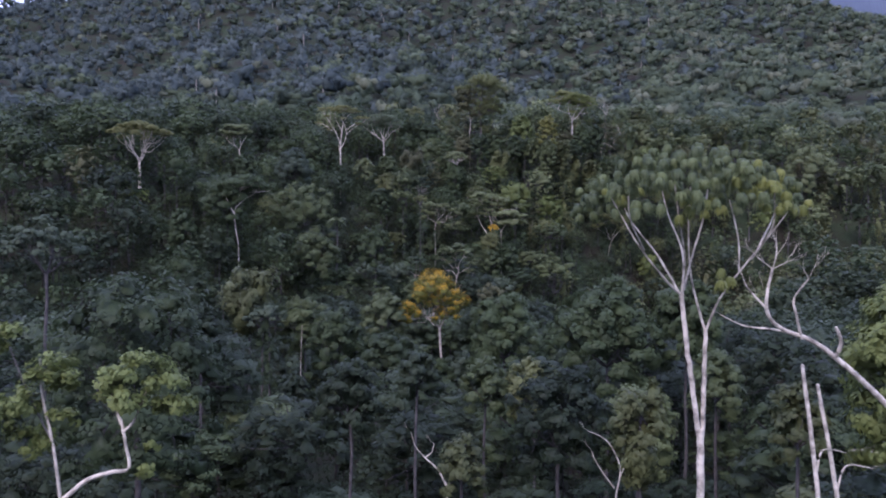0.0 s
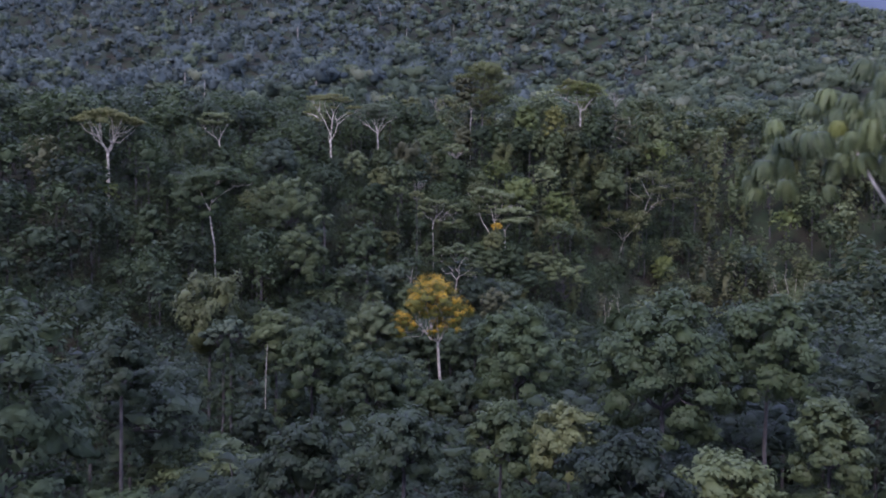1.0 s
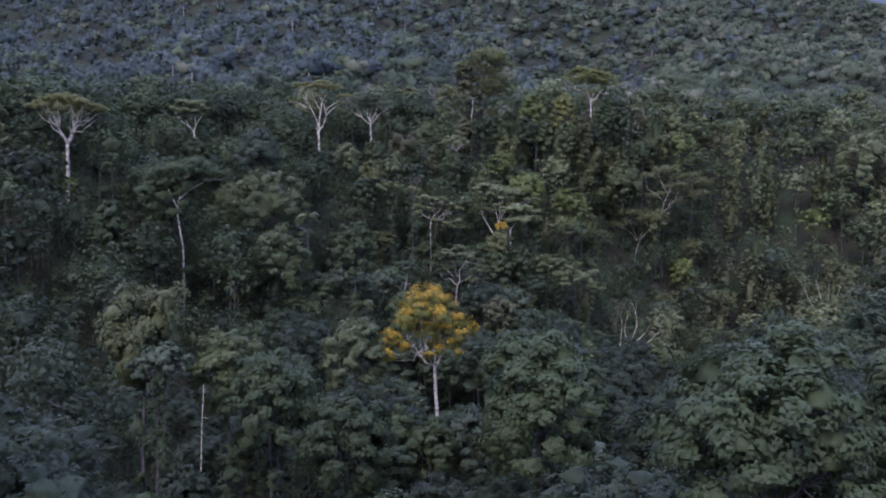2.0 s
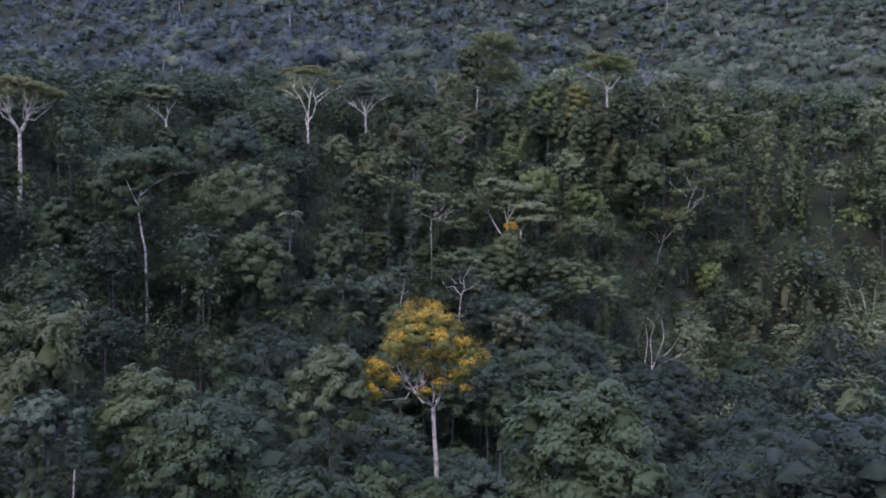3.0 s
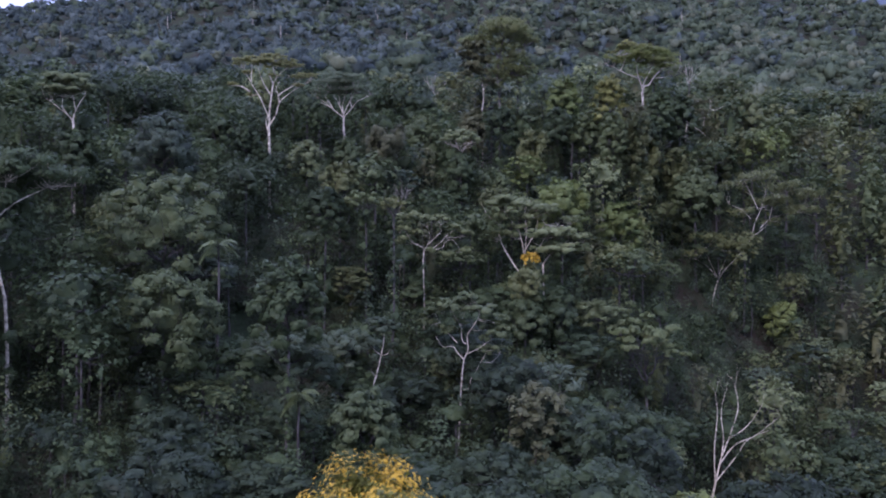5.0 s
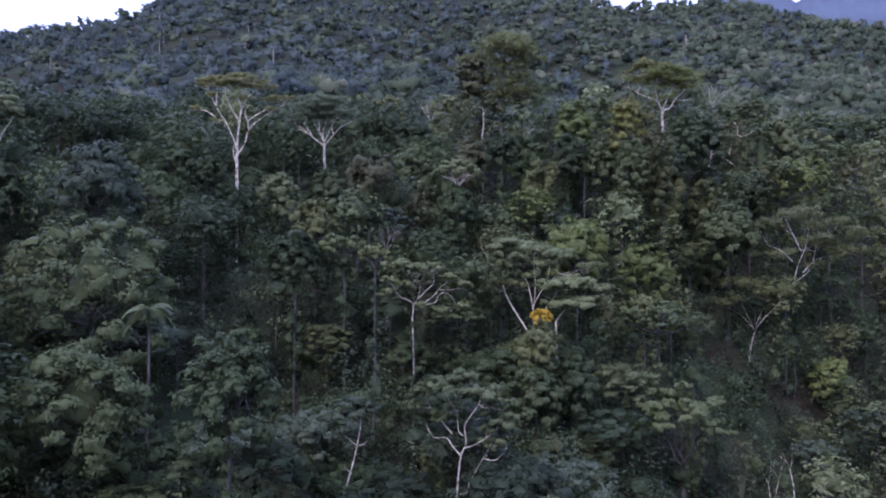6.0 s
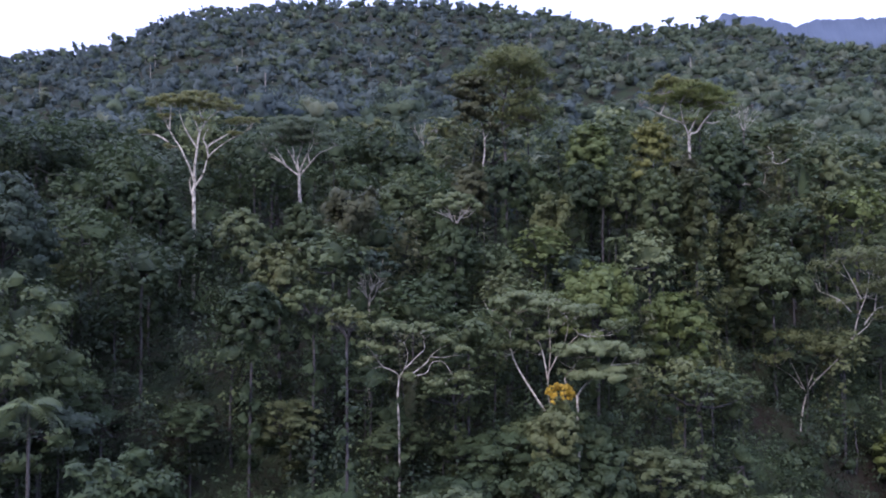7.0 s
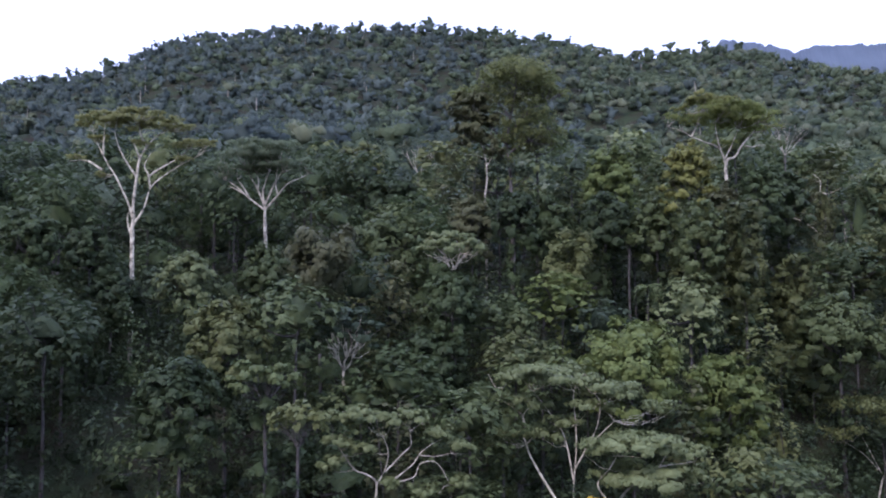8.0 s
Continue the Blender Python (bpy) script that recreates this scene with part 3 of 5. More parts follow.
forest_tree("column", -23.9, 112.0, 46.6, 4.0, 8.6, "olive")
forest_tree("round", -20.4, 76.3, 44.3, 2.7, 4.8, "deep", leaf=0.20, limit=20000)
forest_tree("round", -15.8, 94.8, 35.6, 2.3, 3.7, "deep", leaf=0.20, limit=20000)
forest_tree("airy", -20.3, 105.8, 41.9, 2.4, 2.4, "blue")
forest_tree("airy", -21.5, 108.3, 41.1, 2.7, 2.5, "blue")
forest_tree("round", -6.3, 100.9, 39.7, 3.6, 5.9, "dark", leaf=0.20, limit=20000)
forest_tree("round", -8.2, 126.8, 41.9, 3.4, 5.0, "pale", leaf=0.20, limit=20000)
forest_tree("round", 4.9, 130.5, 39.2, 2.1, 3.4, "dark", leaf=0.20, limit=20000)
forest_tree("airy", 27.1, 217.8, 45.1, 5.9, 8.5, "green")
forest_tree("round", 56.5, 249.8, 44.8, 3.2, 7.1, "light")
forest_tree("round", 18.8, 238.8, 64.1, 5.2, 6.7, "light")
forest_tree("round", 28.8, 244.9, 60.5, 4.4, 9.2, "light")
forest_tree("airy", -10.0, 224.0, 61.0, 3.0, 3.2, "green")
forest_tree("airy", -5.2, 209.2, 59.0, 1.8, 2.3, "olive")
forest_tree("airy", -5.9, 237.5, 65.4, 3.9, 5.3, "blue", bark="white")
forest_tree("round", -14.1, 230.2, 65.5, 3.4, 4.1, "olive")
forest_tree("round", -15.2, 221.5, 61.4, 3.1, 3.8, "dark")
forest_tree("round", 1.7, 243.7, 63.3, 3.6, 6.0, "dark")
forest_tree("airy", 3.6, 246.2, 72.5, 3.7, 3.6, "pale", bark="white")
forest_tree("round", 11.4, 216.6, 51.1, 3.0, 5.4, "olive")
forest_tree("round", -28.5, 244.9, 68.9, 3.0, 4.9, "dark")
forest_tree("round", -15.6, 253.5, 72.4, 3.6, 5.9, "green")
forest_tree("round", 37.9, 265.8, 78.0, 3.4, 4.7, "dark")
forest_tree("round", -49.3, 221.5, 69.1, 3.8, 5.5, "dark")
forest_tree("round", 44.4, 248.6, 42.2, 3.0, 6.5, "dark")
forest_tree("round", 9.5, 225.2, 48.8, 3.8, 7.3, "green")
forest_tree("round", 16.3, 226.5, 48.6, 3.3, 7.2, "dark")
forest_tree("round", 3.5, 244.9, 68.8, 3.1, 6.9, "dark")
forest_tree("round", 8.6, 110.8, 40.8, 5.2, 6.5, "dark", leaf=0.20, limit=20000)
forest_tree("round", 11.9, 132.9, 38.9, 1.2, 2.1, "green", leaf=0.20, limit=20000)
forest_tree("round", 23.4, 270.4, 85.6, 4.6, 9.6, "light")
forest_tree("round", 30.0, 259.7, 83.9, 3.1, 9.0, "gold")
forest_tree("column", 37.7, 265.8, 73.9, 3.2, 12.4, "olive")
forest_tree("umbrella", -69.8, 209.2, 76.0, 7.6, 8.0, "feather", bark="white", groups=4)
forest_tree("round", -35.9, 217.8, 70.7, 5.8, 7.8, "blue")
forest_tree("round", -32.0, 205.5, 62.5, 8.5, 11.8, "green")
forest_tree("round", -27.7, 192.0, 50.8, 6.3, 10.0, "green")
forest_tree("round", -13.7, 184.6, 52.2, 4.0, 9.3, "dark")
forest_tree("round", -45.2, 190.8, 62.9, 6.4, 6.4, "dark")
forest_tree("round", -53.7, 187.1, 55.5, 3.8, 6.6, "dark")
forest_tree("round", -28.8, 235.1, 65.8, 2.6, 4.1, "dark")
forest_tree("round", -34.2, 240.0, 74.0, 2.8, 4.8, "dark")
forest_tree("round", -31.2, 246.2, 73.2, 2.9, 4.6, "dark")
forest_tree("round", -21.1, 243.7, 70.4, 3.1, 3.7, "pale")
forest_tree("column", -8.7, 242.5, 73.1, 4.1, 7.0, "brown")
forest_tree("round", -9.5, 292.9, 91.2, 4.3, 4.4, "olive")
bare_tree(-1.0, 306.5, 92.7, 4.3, 4.5)
bare_tree(51.0, 286.8, 91.3, 3.7, 4.1)
forest_tree("round", 52.0, 269.5, 74.0, 4.5, 8.6, "olive")
forest_tree("round", 43.3, 253.5, 66.9, 5.1, 5.9, "green")
forest_tree("round", 41.8, 260.9, 62.1, 4.4, 7.4, "olive")
forest_tree("column", 16.0, 256.0, 73.9, 3.4, 9.8, "olive")
forest_tree("round", 10.1, 246.2, 65.0, 1.9, 4.3, "green")
forest_tree("round", -4.9, 167.4, 42.0, 2.9, 3.8, "green")
forest_tree("round", 53.2, 214.2, 29.8, 6.3, 9.1, "dark")
forest_tree("round", 17.8, 147.7, 35.0, 2.9, 3.9, "dark")
forest_tree("round", 114.4, 283.1, 78.1, 9.1, 10.3, "pale")
forest_tree("round", -3.9, 263.4, 76.7, 5.5, 4.6, "green")
forest_tree("round", -3.6, 276.9, 83.8, 4.4, 5.2, "dark")
forest_tree("round", 29.7, 256.0, 71.8, 3.3, 5.4, "olive")
forest_tree("column", 42.4, 263.4, 71.8, 2.6, 10.3, "olive")
forest_tree("round", 10.4, 258.5, 78.4, 3.1, 6.2, "dark")
# lower neighbours that hide the stems of the emergent trees
forest_tree("round", 21.0, 262.0, 78.6, 3.8, 8.0, "dark")
forest_tree("round", 26.6, 261.0, 78.0, 3.4, 9.0, "green")
forest_tree("round", 29.2, 252.5, 76.2, 3.2, 8.0, "green")
forest_tree("column", 33.6, 253.5, 76.8, 2.8, 12.0, "olive")
forest_tree("round", 40.5, 267.0, 82.4, 3.4, 9.0, "dark")
forest_tree("round", 45.0, 271.0, 82.6, 3.8, 9.0, "dark")
forest_tree("round", 36.2, 268.0, 80.6, 3.0, 8.0, "brown")
forest_tree("round", 14.6, 268.0, 79.6, 3.6, 8.0, "dark")
forest_tree("round", 6.0, 267.0, 79.0, 3.6, 8.0, "brown")
forest_tree("round", 46.5, 276.0, 75.0, 3.2, 8.0, "olive")
forest_tree("round", 60.5, 279.0, 84.0, 4.4, 10.0, "pale")
forest_tree("round", -0.8, 120.5, 33.6, 2.8, 6.0, "dark", leaf=0.20, limit=16000)
forest_tree("round", -4.2, 121.0, 34.6, 3.4, 7.0, "dark", leaf=0.20, limit=16000)
forest_tree("round", 2.6, 122.5, 34.2, 3.4, 7.0, "blue", leaf=0.20, limit=16000)
forest_tree("round", 11.0, 214.0, 47.0, 3.2, 7.0, "green")
forest_tree("round", 15.6, 216.5, 47.6, 3.0, 7.0, "dark")


def limb_line(points, r0, r1, mat, parent, name="limb", rng=None, sides=8, twigs=(), more=()):
    """A limb through given bends, smoothed, with leafless twigs at its end where asked."""
    p = np.array(points, float)
    s = np.linspace(0, len(p) - 1, len(p) * 4)
    i = np.clip(s.astype(int), 0, len(p) - 2)
    u = (s - i)[:, None]
    before, after = p[np.maximum(i - 1, 0)], p[np.minimum(i + 2, len(p) - 1)]
    a, b = p[i], p[i + 1]
    line = 0.5 * (2 * a + (b - before) * u + (2 * before - 5 * a + 4 * b - after) * u ** 2 + (3 * a - before - 3 * b + after) * u ** 3)
    line[1:-1] += np.random.default_rng(len(p) * 7 + int(abs(p[0, 0]) * 10)).normal(0, r1 * 0.14, (len(line) - 2, 3))
    sh = Shape()
    tube(sh, line, np.linspace(r0, r1, len(line)), sides)
    for length, depth, way in twigs:
        grow_bare(sh, np.random.default_rng(int(length * 50) + depth), line[-1], np.array(way, float) / np.linalg.norm(way), length, r1 * 0.5, depth)
    for side_line, ra, rb in more:
        tube(sh, side_line, np.linspace(ra, rb, len(side_line)), 4)
    return part(name, sh.mesh(name, BARK[mat], True), parent)


def rosette_mesh(rg, mat):
    """A head of long leaves that arch out and droop, one unit in reach."""
    sh = Shape()
    for i in range(54):
        a = i * GOLD + rg.uniform(-0.2, 0.2)
        rise = rg.uniform(-0.15, 0.55)
        long = rg.uniform(0.8, 1.15)
        u = np.array([0.05, 0.4, 0.72, 1.0])
        out = long * (u * 1.35 - 0.62 * u * u)
        up = long * (rise * u - (0.65 + rise + rg.uniform(0.35, 0.9)) * u ** 2.2)
        wide = np.array([0.04, 0.095, 0.085, 0.02]) * rg.uniform(0.8, 1.2)
        way, side = np.array([np.cos(a), np.sin(a), 0]), np.array([-np.sin(a), np.cos(a), 0])
        mid = way * out[:, None] + np.array([0, 0, 1.0]) * up[:, None]
        v = np.stack([mid - side * wide[:, None], mid + side * wide[:, None]], 1).reshape(-1, 3)
        sh.add(v, [(0, 1, 3, 2), (2, 3, 5, 4), (4, 5, 7, 6)])
    return sh.mesh("leaf_rosette", LEAF[mat])


def candelabra_tree():
    """The tall pale tree with twin stems and a flat crown of drooping leaf rosettes."""
    x0, y0 = 9.1, 32.0
    base = float(land(x0, y0)) - 0.3
    ob = thing("candelabra_tree", x0, y0, base, "tall white-barked tree with twin stems and drooping umbrella crown", "tree")
    o = np.array([x0, y0, base])

    def at_(*pts):
        return [np.array(p) - o for p in pts]
    limb_line(at_((9.1, 32, base), (9.16, 32, 36), (9.12, 32, 40.6), (9.11, 32, 43.0)), 0.165, 0.125, "white", ob, "trunk", sides=12)
    limb_line(at_((9.06, 32, 42.8), (8.75, 31.9, 44.8), (8.55, 31.9, 46.3), (8.39, 31.9, 47.8)), 0.095, 0.08, "white", ob)
    limb_line(at_((9.16, 32, 42.8), (9.25, 32.1, 44.6), (9.29, 32.1, 46.5)), 0.09, 0.075, "white", ob)
    ends = [((8.39, 31.9, 47.8), (7.6, 31.4, 48.5), (6.6, 31.0, 49.7), (5.7, 30.8, 51.2)),
            ((8.3, 31.9, 47.9), (7.7, 32.6, 49.2), (6.9, 33.2, 50.4), (6.5, 33.6, 51.4)),
            ((8.39, 31.9, 47.8), (8.35, 31.4, 49.2), (7.95, 30.6, 50.4), (7.7, 30.2, 51.6)),
            ((8.42, 31.9, 47.8), (8.6, 32.6, 49.3), (8.3, 33.4, 50.6), (8.2, 34.2, 51.8)),
            ((8.45, 31.9, 48.0), (8.9, 32.2, 49.4), (9.3, 32.4, 50.6), (9.5, 32.6, 51.6)),
            ((9.29, 32.1, 46.5), (8.9, 32.4, 48.2), (8.7, 32.2, 49.8), (8.6, 31.6, 51.6)),
            ((9.29, 32.1, 46.5), (9.7, 31.8, 47.7), (10.48, 31.5, 48.9), (11.2, 31.2, 49.9), (11.9, 31.0, 50.9)),
            ((10.3, 31.6, 48.7), (10.5, 32.3, 49.8), (10.4, 33.0, 51.2)),
            ((10.7, 31.5, 49.1), (11.1, 30.6, 50.2), (10.9, 29.9, 51.3)),
            ((10.9, 31.4, 49.5), (11.7, 32.4, 50.4), (12.2, 33.2, 51.0)),
            ((6.9, 31.1, 49.4), (6.2, 30.0, 50.4), (6.0, 29.4, 51.2))]
    for i, e in enumerate(ends):
        limb_line(at_(*e), 0.046 if i not in (7, 8, 9, 10) else 0.034, 0.018, "white", ob, sides=7)
    rg = np.random.default_rng(77)
    spots = []
    for i in range(285):
        q = np.sqrt((i + 0.5) / 285)
        a = i * GOLD + rg.uniform(-0.3, 0.3)
        edge = 1 + 0.10 * np.sin(3 * a + 0.7) + 0.07 * np.sin(5 * a)
        spots.append((8.70 - x0 + np.cos(a) * q * 3.95 * edge, np.sin(a) * q * 3.4 * edge, 53.2 - base - 1.35 * q * q - rg.uniform(0, 1.25), rg.uniform(0.19, 0.29)))
    for x, z in ((8.7, 51.1), (8.3, 50.9), (8.05, 51.3), (9.2, 51.2), (8.9, 50.8), (9.4, 50.95), (11.3, 51.0), (10.9, 51.2), (9.5, 48.8), (9.7, 48.5), (9.3, 48.4), (6.1, 51.3), (7.9, 50.6)):
        spots.append((x - x0, rg.uniform(-2.2, -0.8), z - base, rg.uniform(0.22, 0.32)))
    heads = [rosette_mesh(rg, "rosette") for _ in range(5)]
    bright_heads = [rosette_mesh(rg, "rosette_bright") for _ in range(2)]
    for i, (x, y, z, r) in enumerate(spots):
        bright = i >= 285 or x > 1.2 and y < 0.5 and rg.random() < 0.5 or rg.random() < 0.05
        head = part("leaf_rosette", bright_heads[i % 2] if bright else heads[i % 5], ob)
        head.matrix_local = pose(x, y, z, rg.uniform(-16, 16), rg.uniform(-16, 16), rg.uniform(0, 360)) @ Matrix.Diagonal((r, r, r * rg.uniform(0.85, 1.15), 1))
    PLACED.append((x0, y0, 2.2, 53))


candelabra_tree()


def dead_tree():
    """A leafless crooked tree with a long bare bough."""
    base = float(land(16.6, 28.6)) - 0.3
    ob = thing("dead_tree", 16.6, 28.6, base, "dead bleached tree with one long crooked bare bough", "tree")
    o = np.array([16.6, 28.6, base])

    def at_(*pts):
        return [np.array(p) - o for p in pts]
    limb_line(at_((16.6, 28.6, base), (16.5, 28.5, 36), (16.2, 28.4, 41), (15.1, 28.3, 43.2)), 0.19, 0.115, "white", ob, "trunk", sides=10)
    limb_line(at_((15.1, 28.3, 43.2), (13.85, 28.3, 44.66), (12.6, 28.2, 45.8), (11.57, 28.3, 46.61), (10.6, 28.3, 47.0), (10.1, 28.2, 47.5),
                  (10.05, 28.1, 48.2), (10.2, 28.1, 48.9)), 0.105, 0.04, "white", ob, twigs=((0.6, 4, (0.3, 0.2, 1)), (0.5, 4, (-0.8, 0, 0.6)), (0.5, 4, (0.8, -0.3, 0.5))))
    limb_line(at_((11.3, 28.3, 46.7), (10.5, 28.6, 46.95), (9.6, 28.8, 47.05), (8.84, 28.9, 47.4)), 0.045, 0.012, "white", ob, twigs=((0.25, 1, (-1, 0, 0.5)),))
    limb_line(at_((11.2, 28.3, 46.7), (10.9, 28.0, 47.5), (10.8, 27.9, 48.0), (11.2, 27.8, 48.6)), 0.05, 0.02, "white", ob, twigs=((0.5, 3, (0.5, 0, 1)), (0.4, 2, (-0.5, 0.2, 1))))
    limb_line(at_((12.2, 28.2, 46.1), (12.3, 28.0, 46.6), (12.1, 27.9, 47.1)), 0.07, 0.05, "white", ob)
    limb_line(at_((10.1, 28.2, 47.6), (9.7, 28.4, 48.1), (9.45, 28.4, 48.4)), 0.04, 0.018, "white", ob, twigs=((0.4, 3, (-0.3, 0, 1)),))
    PLACED.append((16.6, 28.6, 1.5, 47))


dead_tree()


def dead_trunk(x, y, top, dx, thick=0.125):
    """A standing dead trunk with a broken tip."""
    base = float(land(x, y)) - 0.3
    ob = thing("standing_dead_tree", x + dx, y, base, "bleached standing dead trunk with a broken tip", "tree trunk")
    h = top - base
    limb_line([(0, 0, 0), (-dx * 0.15, 0.1, h * 0.5), (-dx * 0.45, 0, h * 0.8), (-dx, 0, h)], thick, thick * 0.45, "white", ob, "trunk", sides=9)
    limb_line([(-dx * 0.55, 0, h * 0.86), (-dx * 0.3, 0.2, h * 0.89), (0.5, 0.4, h * 0.885)], thick * 0.26, thick * 0.09, "white", ob, twigs=((0.5, 2, (1, 0, 0.2)),))
    PLACED.append((x, y, 0.6, top))


dead_trunk(11.7, 29.5, 45.7, 1.1)
dead_trunk(12.37, 29.9, 45.0, 1.5)


def crooked_tree():
    """The tree beside the start with a white elbowed bough and bright tufts of leaves."""
    x0, y0 = -10.4, 24.6
    base = float(land(x0, y0)) - 0.3
    ob = thing("crooked_tree", x0, y0, base, "white-limbed tree with an elbowed bough and bright green leaf tufts", "tree")
    o = np.array([x0, y0, base])

    def at_(*pts):
        return [np.array(p) - o for p in pts]
    limb_line(at_((-10.4, 24.6, base), (-10.5, 24.6, 38), (-10.4, 24.6, 42.7)), 0.13, 0.085, "white", ob, "trunk", sides=10)
    limb_line(at_((-10.4, 24.6, 42.6), (-10.6, 24.6, 44.2), (-10.89, 24.6, 45.6), (-10.9, 24.5, 46.6)), 0.05, 0.02, "white", ob)
    limb_line(at_((-10.4, 24.6, 42.7), (-9.68, 24.6, 43.28), (-9.0, 24.6, 43.5), (-8.55, 24.6, 43.6), (-8.62, 24.6, 44.2), (-8.74, 24.6, 44.9)), 0.07, 0.038, "white", ob)
    limb_line(at_((-8.7, 24.6, 44.6), (-8.4, 24.6, 44.9), (-8.0, 24.5, 45.8)), 0.05, 0.02, "white", ob)
    limb_line(at_((-8.74, 24.6, 44.8), (-8.95, 24.7, 45.3), (-9.1, 24.6, 46.0)), 0.05, 0.02, "white", ob)
    limb_line(at_((-10.6, 24.6, 44.3), (-11.3, 24.7, 45.6), (-11.9, 24.8, 47.0)), 0.03, 0.012, "grey", ob)
    rg = np.random.default_rng(41)
    cl = [(-10.6, 24.6, 46.3, 0.62), (-10.85, 24.3, 46.0, 0.5), (-10.4, 24.8, 45.9, 0.45), (-8.1, 24.6, 46.2, 0.75), (-8.75, 24.5, 46.0, 0.6), (-7.5, 24.6, 45.8, 0.6),
          (-7.2, 24.8, 45.3, 0.5), (-8.4, 24.2, 45.5, 0.55), (-9.1, 24.7, 45.6, 0.5), (-7.8, 24.9, 45.2, 0.5), (-11.9, 24.7, 47.2, 0.5), (-12.4, 24.6, 46.9, 0.5),
          (-11.7, 24.5, 45.4, 0.7), (-12.3, 24.7, 45.0, 0.8), (-7.98, 24.6, 43.5, 0.32), (-7.9, 24.6, 44.2, 0.25), (-10.5, 24.9, 44.9, 0.45), (-11.4, 24.9, 44.2, 0.7)]
    sh = Shape()
    foliage(sh, rg, np.array([(x - x0, y - y0, z - base, r, r, r * 0.7) for x, y, z, r in cl]), 0.15, 1.4, -0.6, 0.6, 0.2, 9000, True, fuzz=0.5, slim=0.8)
    part("crown", sh.mesh("crown", LEAF["light"]), ob, "loose tufts of bright green leaves")
    PLACED.append((x0, y0, 2.0, 47))


crooked_tree()


def flowering_tree():
    """The tree in orange-yellow bloom: heads of flowers over olive leaves on pale limbs."""
    x0, y0, top, R = -1.15, 129.2, 44.9, 5.3
    base = float(land(x0, y0)) - 0.3
    ob = thing("flowering_tree", x0, y0, base, "tree in orange-yellow bloom with a domed crown on pale limbs", "tree")
    rg = np.random.default_rng(8)
    tall = top - base
    fork = np.array([0.65, 0, tall - 8.4])
    cl = []
    for px, pz, rx, rz, n in ((0.1, -1.9, 3.3, 1.7, 13), (-2.2, -3.7, 1.7, 1.1, 5), (-3.7, -5.7, 2.0, 1.4, 7), (3.0, -4.1, 2.1, 1.3, 7), (0.7, -6.3, 1.5, 1.2, 5),
                              (-4.4, -7.2, 1.2, 0.7, 4), (2.3, -6.1, 1.6, 0.9, 5), (0.2, -4.4, 1.8, 1.0, 5)):
        for k in range(n):
            a = k * GOLD + px
            q = np.sqrt((k + 0.5) / n)
            r = rx * rg.uniform(0.36, 0.50) * (1.0 if n < 10 else 0.8)
            cl.append((px + np.cos(a) * q * (rx - r * 0.6), np.sin(a) * q * rx * 0.95 + rg.uniform(-0.5, 0.5), tall + pz + rz * (0.75 - 1.5 * q * q) + rg.uniform(-0.2, 0.2), r, r, r * 0.7))
    cl = np.array(cl)
    sh = Shape()
    tube(sh, bend(rg, (0.65, 0, 0), fork, 0, 0.02, 9), np.linspace(0.24, 0.15, 9), 9)
    part("trunk", sh.mesh("trunk", BARK["pale"], True), ob)
    for lm in limbs(rg, fork, cl, 0.13, 5, -0.12):
        part("limb", lm.mesh("limb", BARK["pale"], True), ob)
    low, high = Shape(), Shape()
    under = cl.copy()
    under[:, 2] -= cl[:, 5] * 0.45
    foliage(low, rg, under, 0.20, 1.9, -0.8, 0.3, 0.35, 14000)
    part("crown", low.mesh("crown", LEAF["ochre"]), ob, "ochre leaves under the bloom")
    over = cl.copy()
    over[:, 2] += cl[:, 5] * 0.12
    foliage(high, rg, over, 0.15, 0.72, 0.25, 0.0, 0, 9000, slim=0.7)
    part("blossom", high.mesh("blossom", LEAF["yellow"]), ob, "dense orange-yellow flower heads")
    PLACED.append((x0, y0, R * 0.75, top))


flowering_tree()

def bare_sapling(paths):
    """A thin leafless sapling whose bent branches show over the leaves."""
    x, y, z = paths[0][0]
    base = float(land(x, y)) - 0.3
    ob = thing("bare_sapling", x, y, base, "thin leafless sapling with pale bent branches", "tree")
    o = np.array([x, y, base])
    limb_line([(0, 0, 0), (0.1, 0, (z - base) * 0.6), (0, 0, z - base)], 0.09, 0.06, "white", ob, "trunk", sides=7)
    for i, line in enumerate(paths):
        limb_line([np.array(p) - o for p in line], 0.055 if i == 0 else 0.035, 0.012, "white", ob, sides=6, twigs=((0.35, 2, (-0.6, 0.1, 0.6)),))


bare_sapling((((8.77, 45.54, 35.42), (8.71, 45.54, 36.70), (8.93, 45.54, 38.08), (8.50, 45.54, 39.22), (7.91, 45.54, 39.79), (7.31, 45.54, 40.02)),
              ((8.65, 45.54, 37.13), (8.02, 45.54, 37.99), (7.62, 45.54, 38.65), (7.45, 45.54, 39.13)),
              ((8.94, 45.54, 37.71), (9.16, 45.54, 38.28), (9.36, 45.54, 38.65))))
bare_sapling((((0.18, 46.77, 36.93), (-0.26, 46.77, 37.76), (-0.99, 46.77, 38.46), (-1.43, 46.77, 38.99), (-1.64, 46.77, 39.69)),
              ((-0.93, 46.77, 38.40), (-0.58, 46.77, 38.69), (-0.47, 46.77, 39.10))))

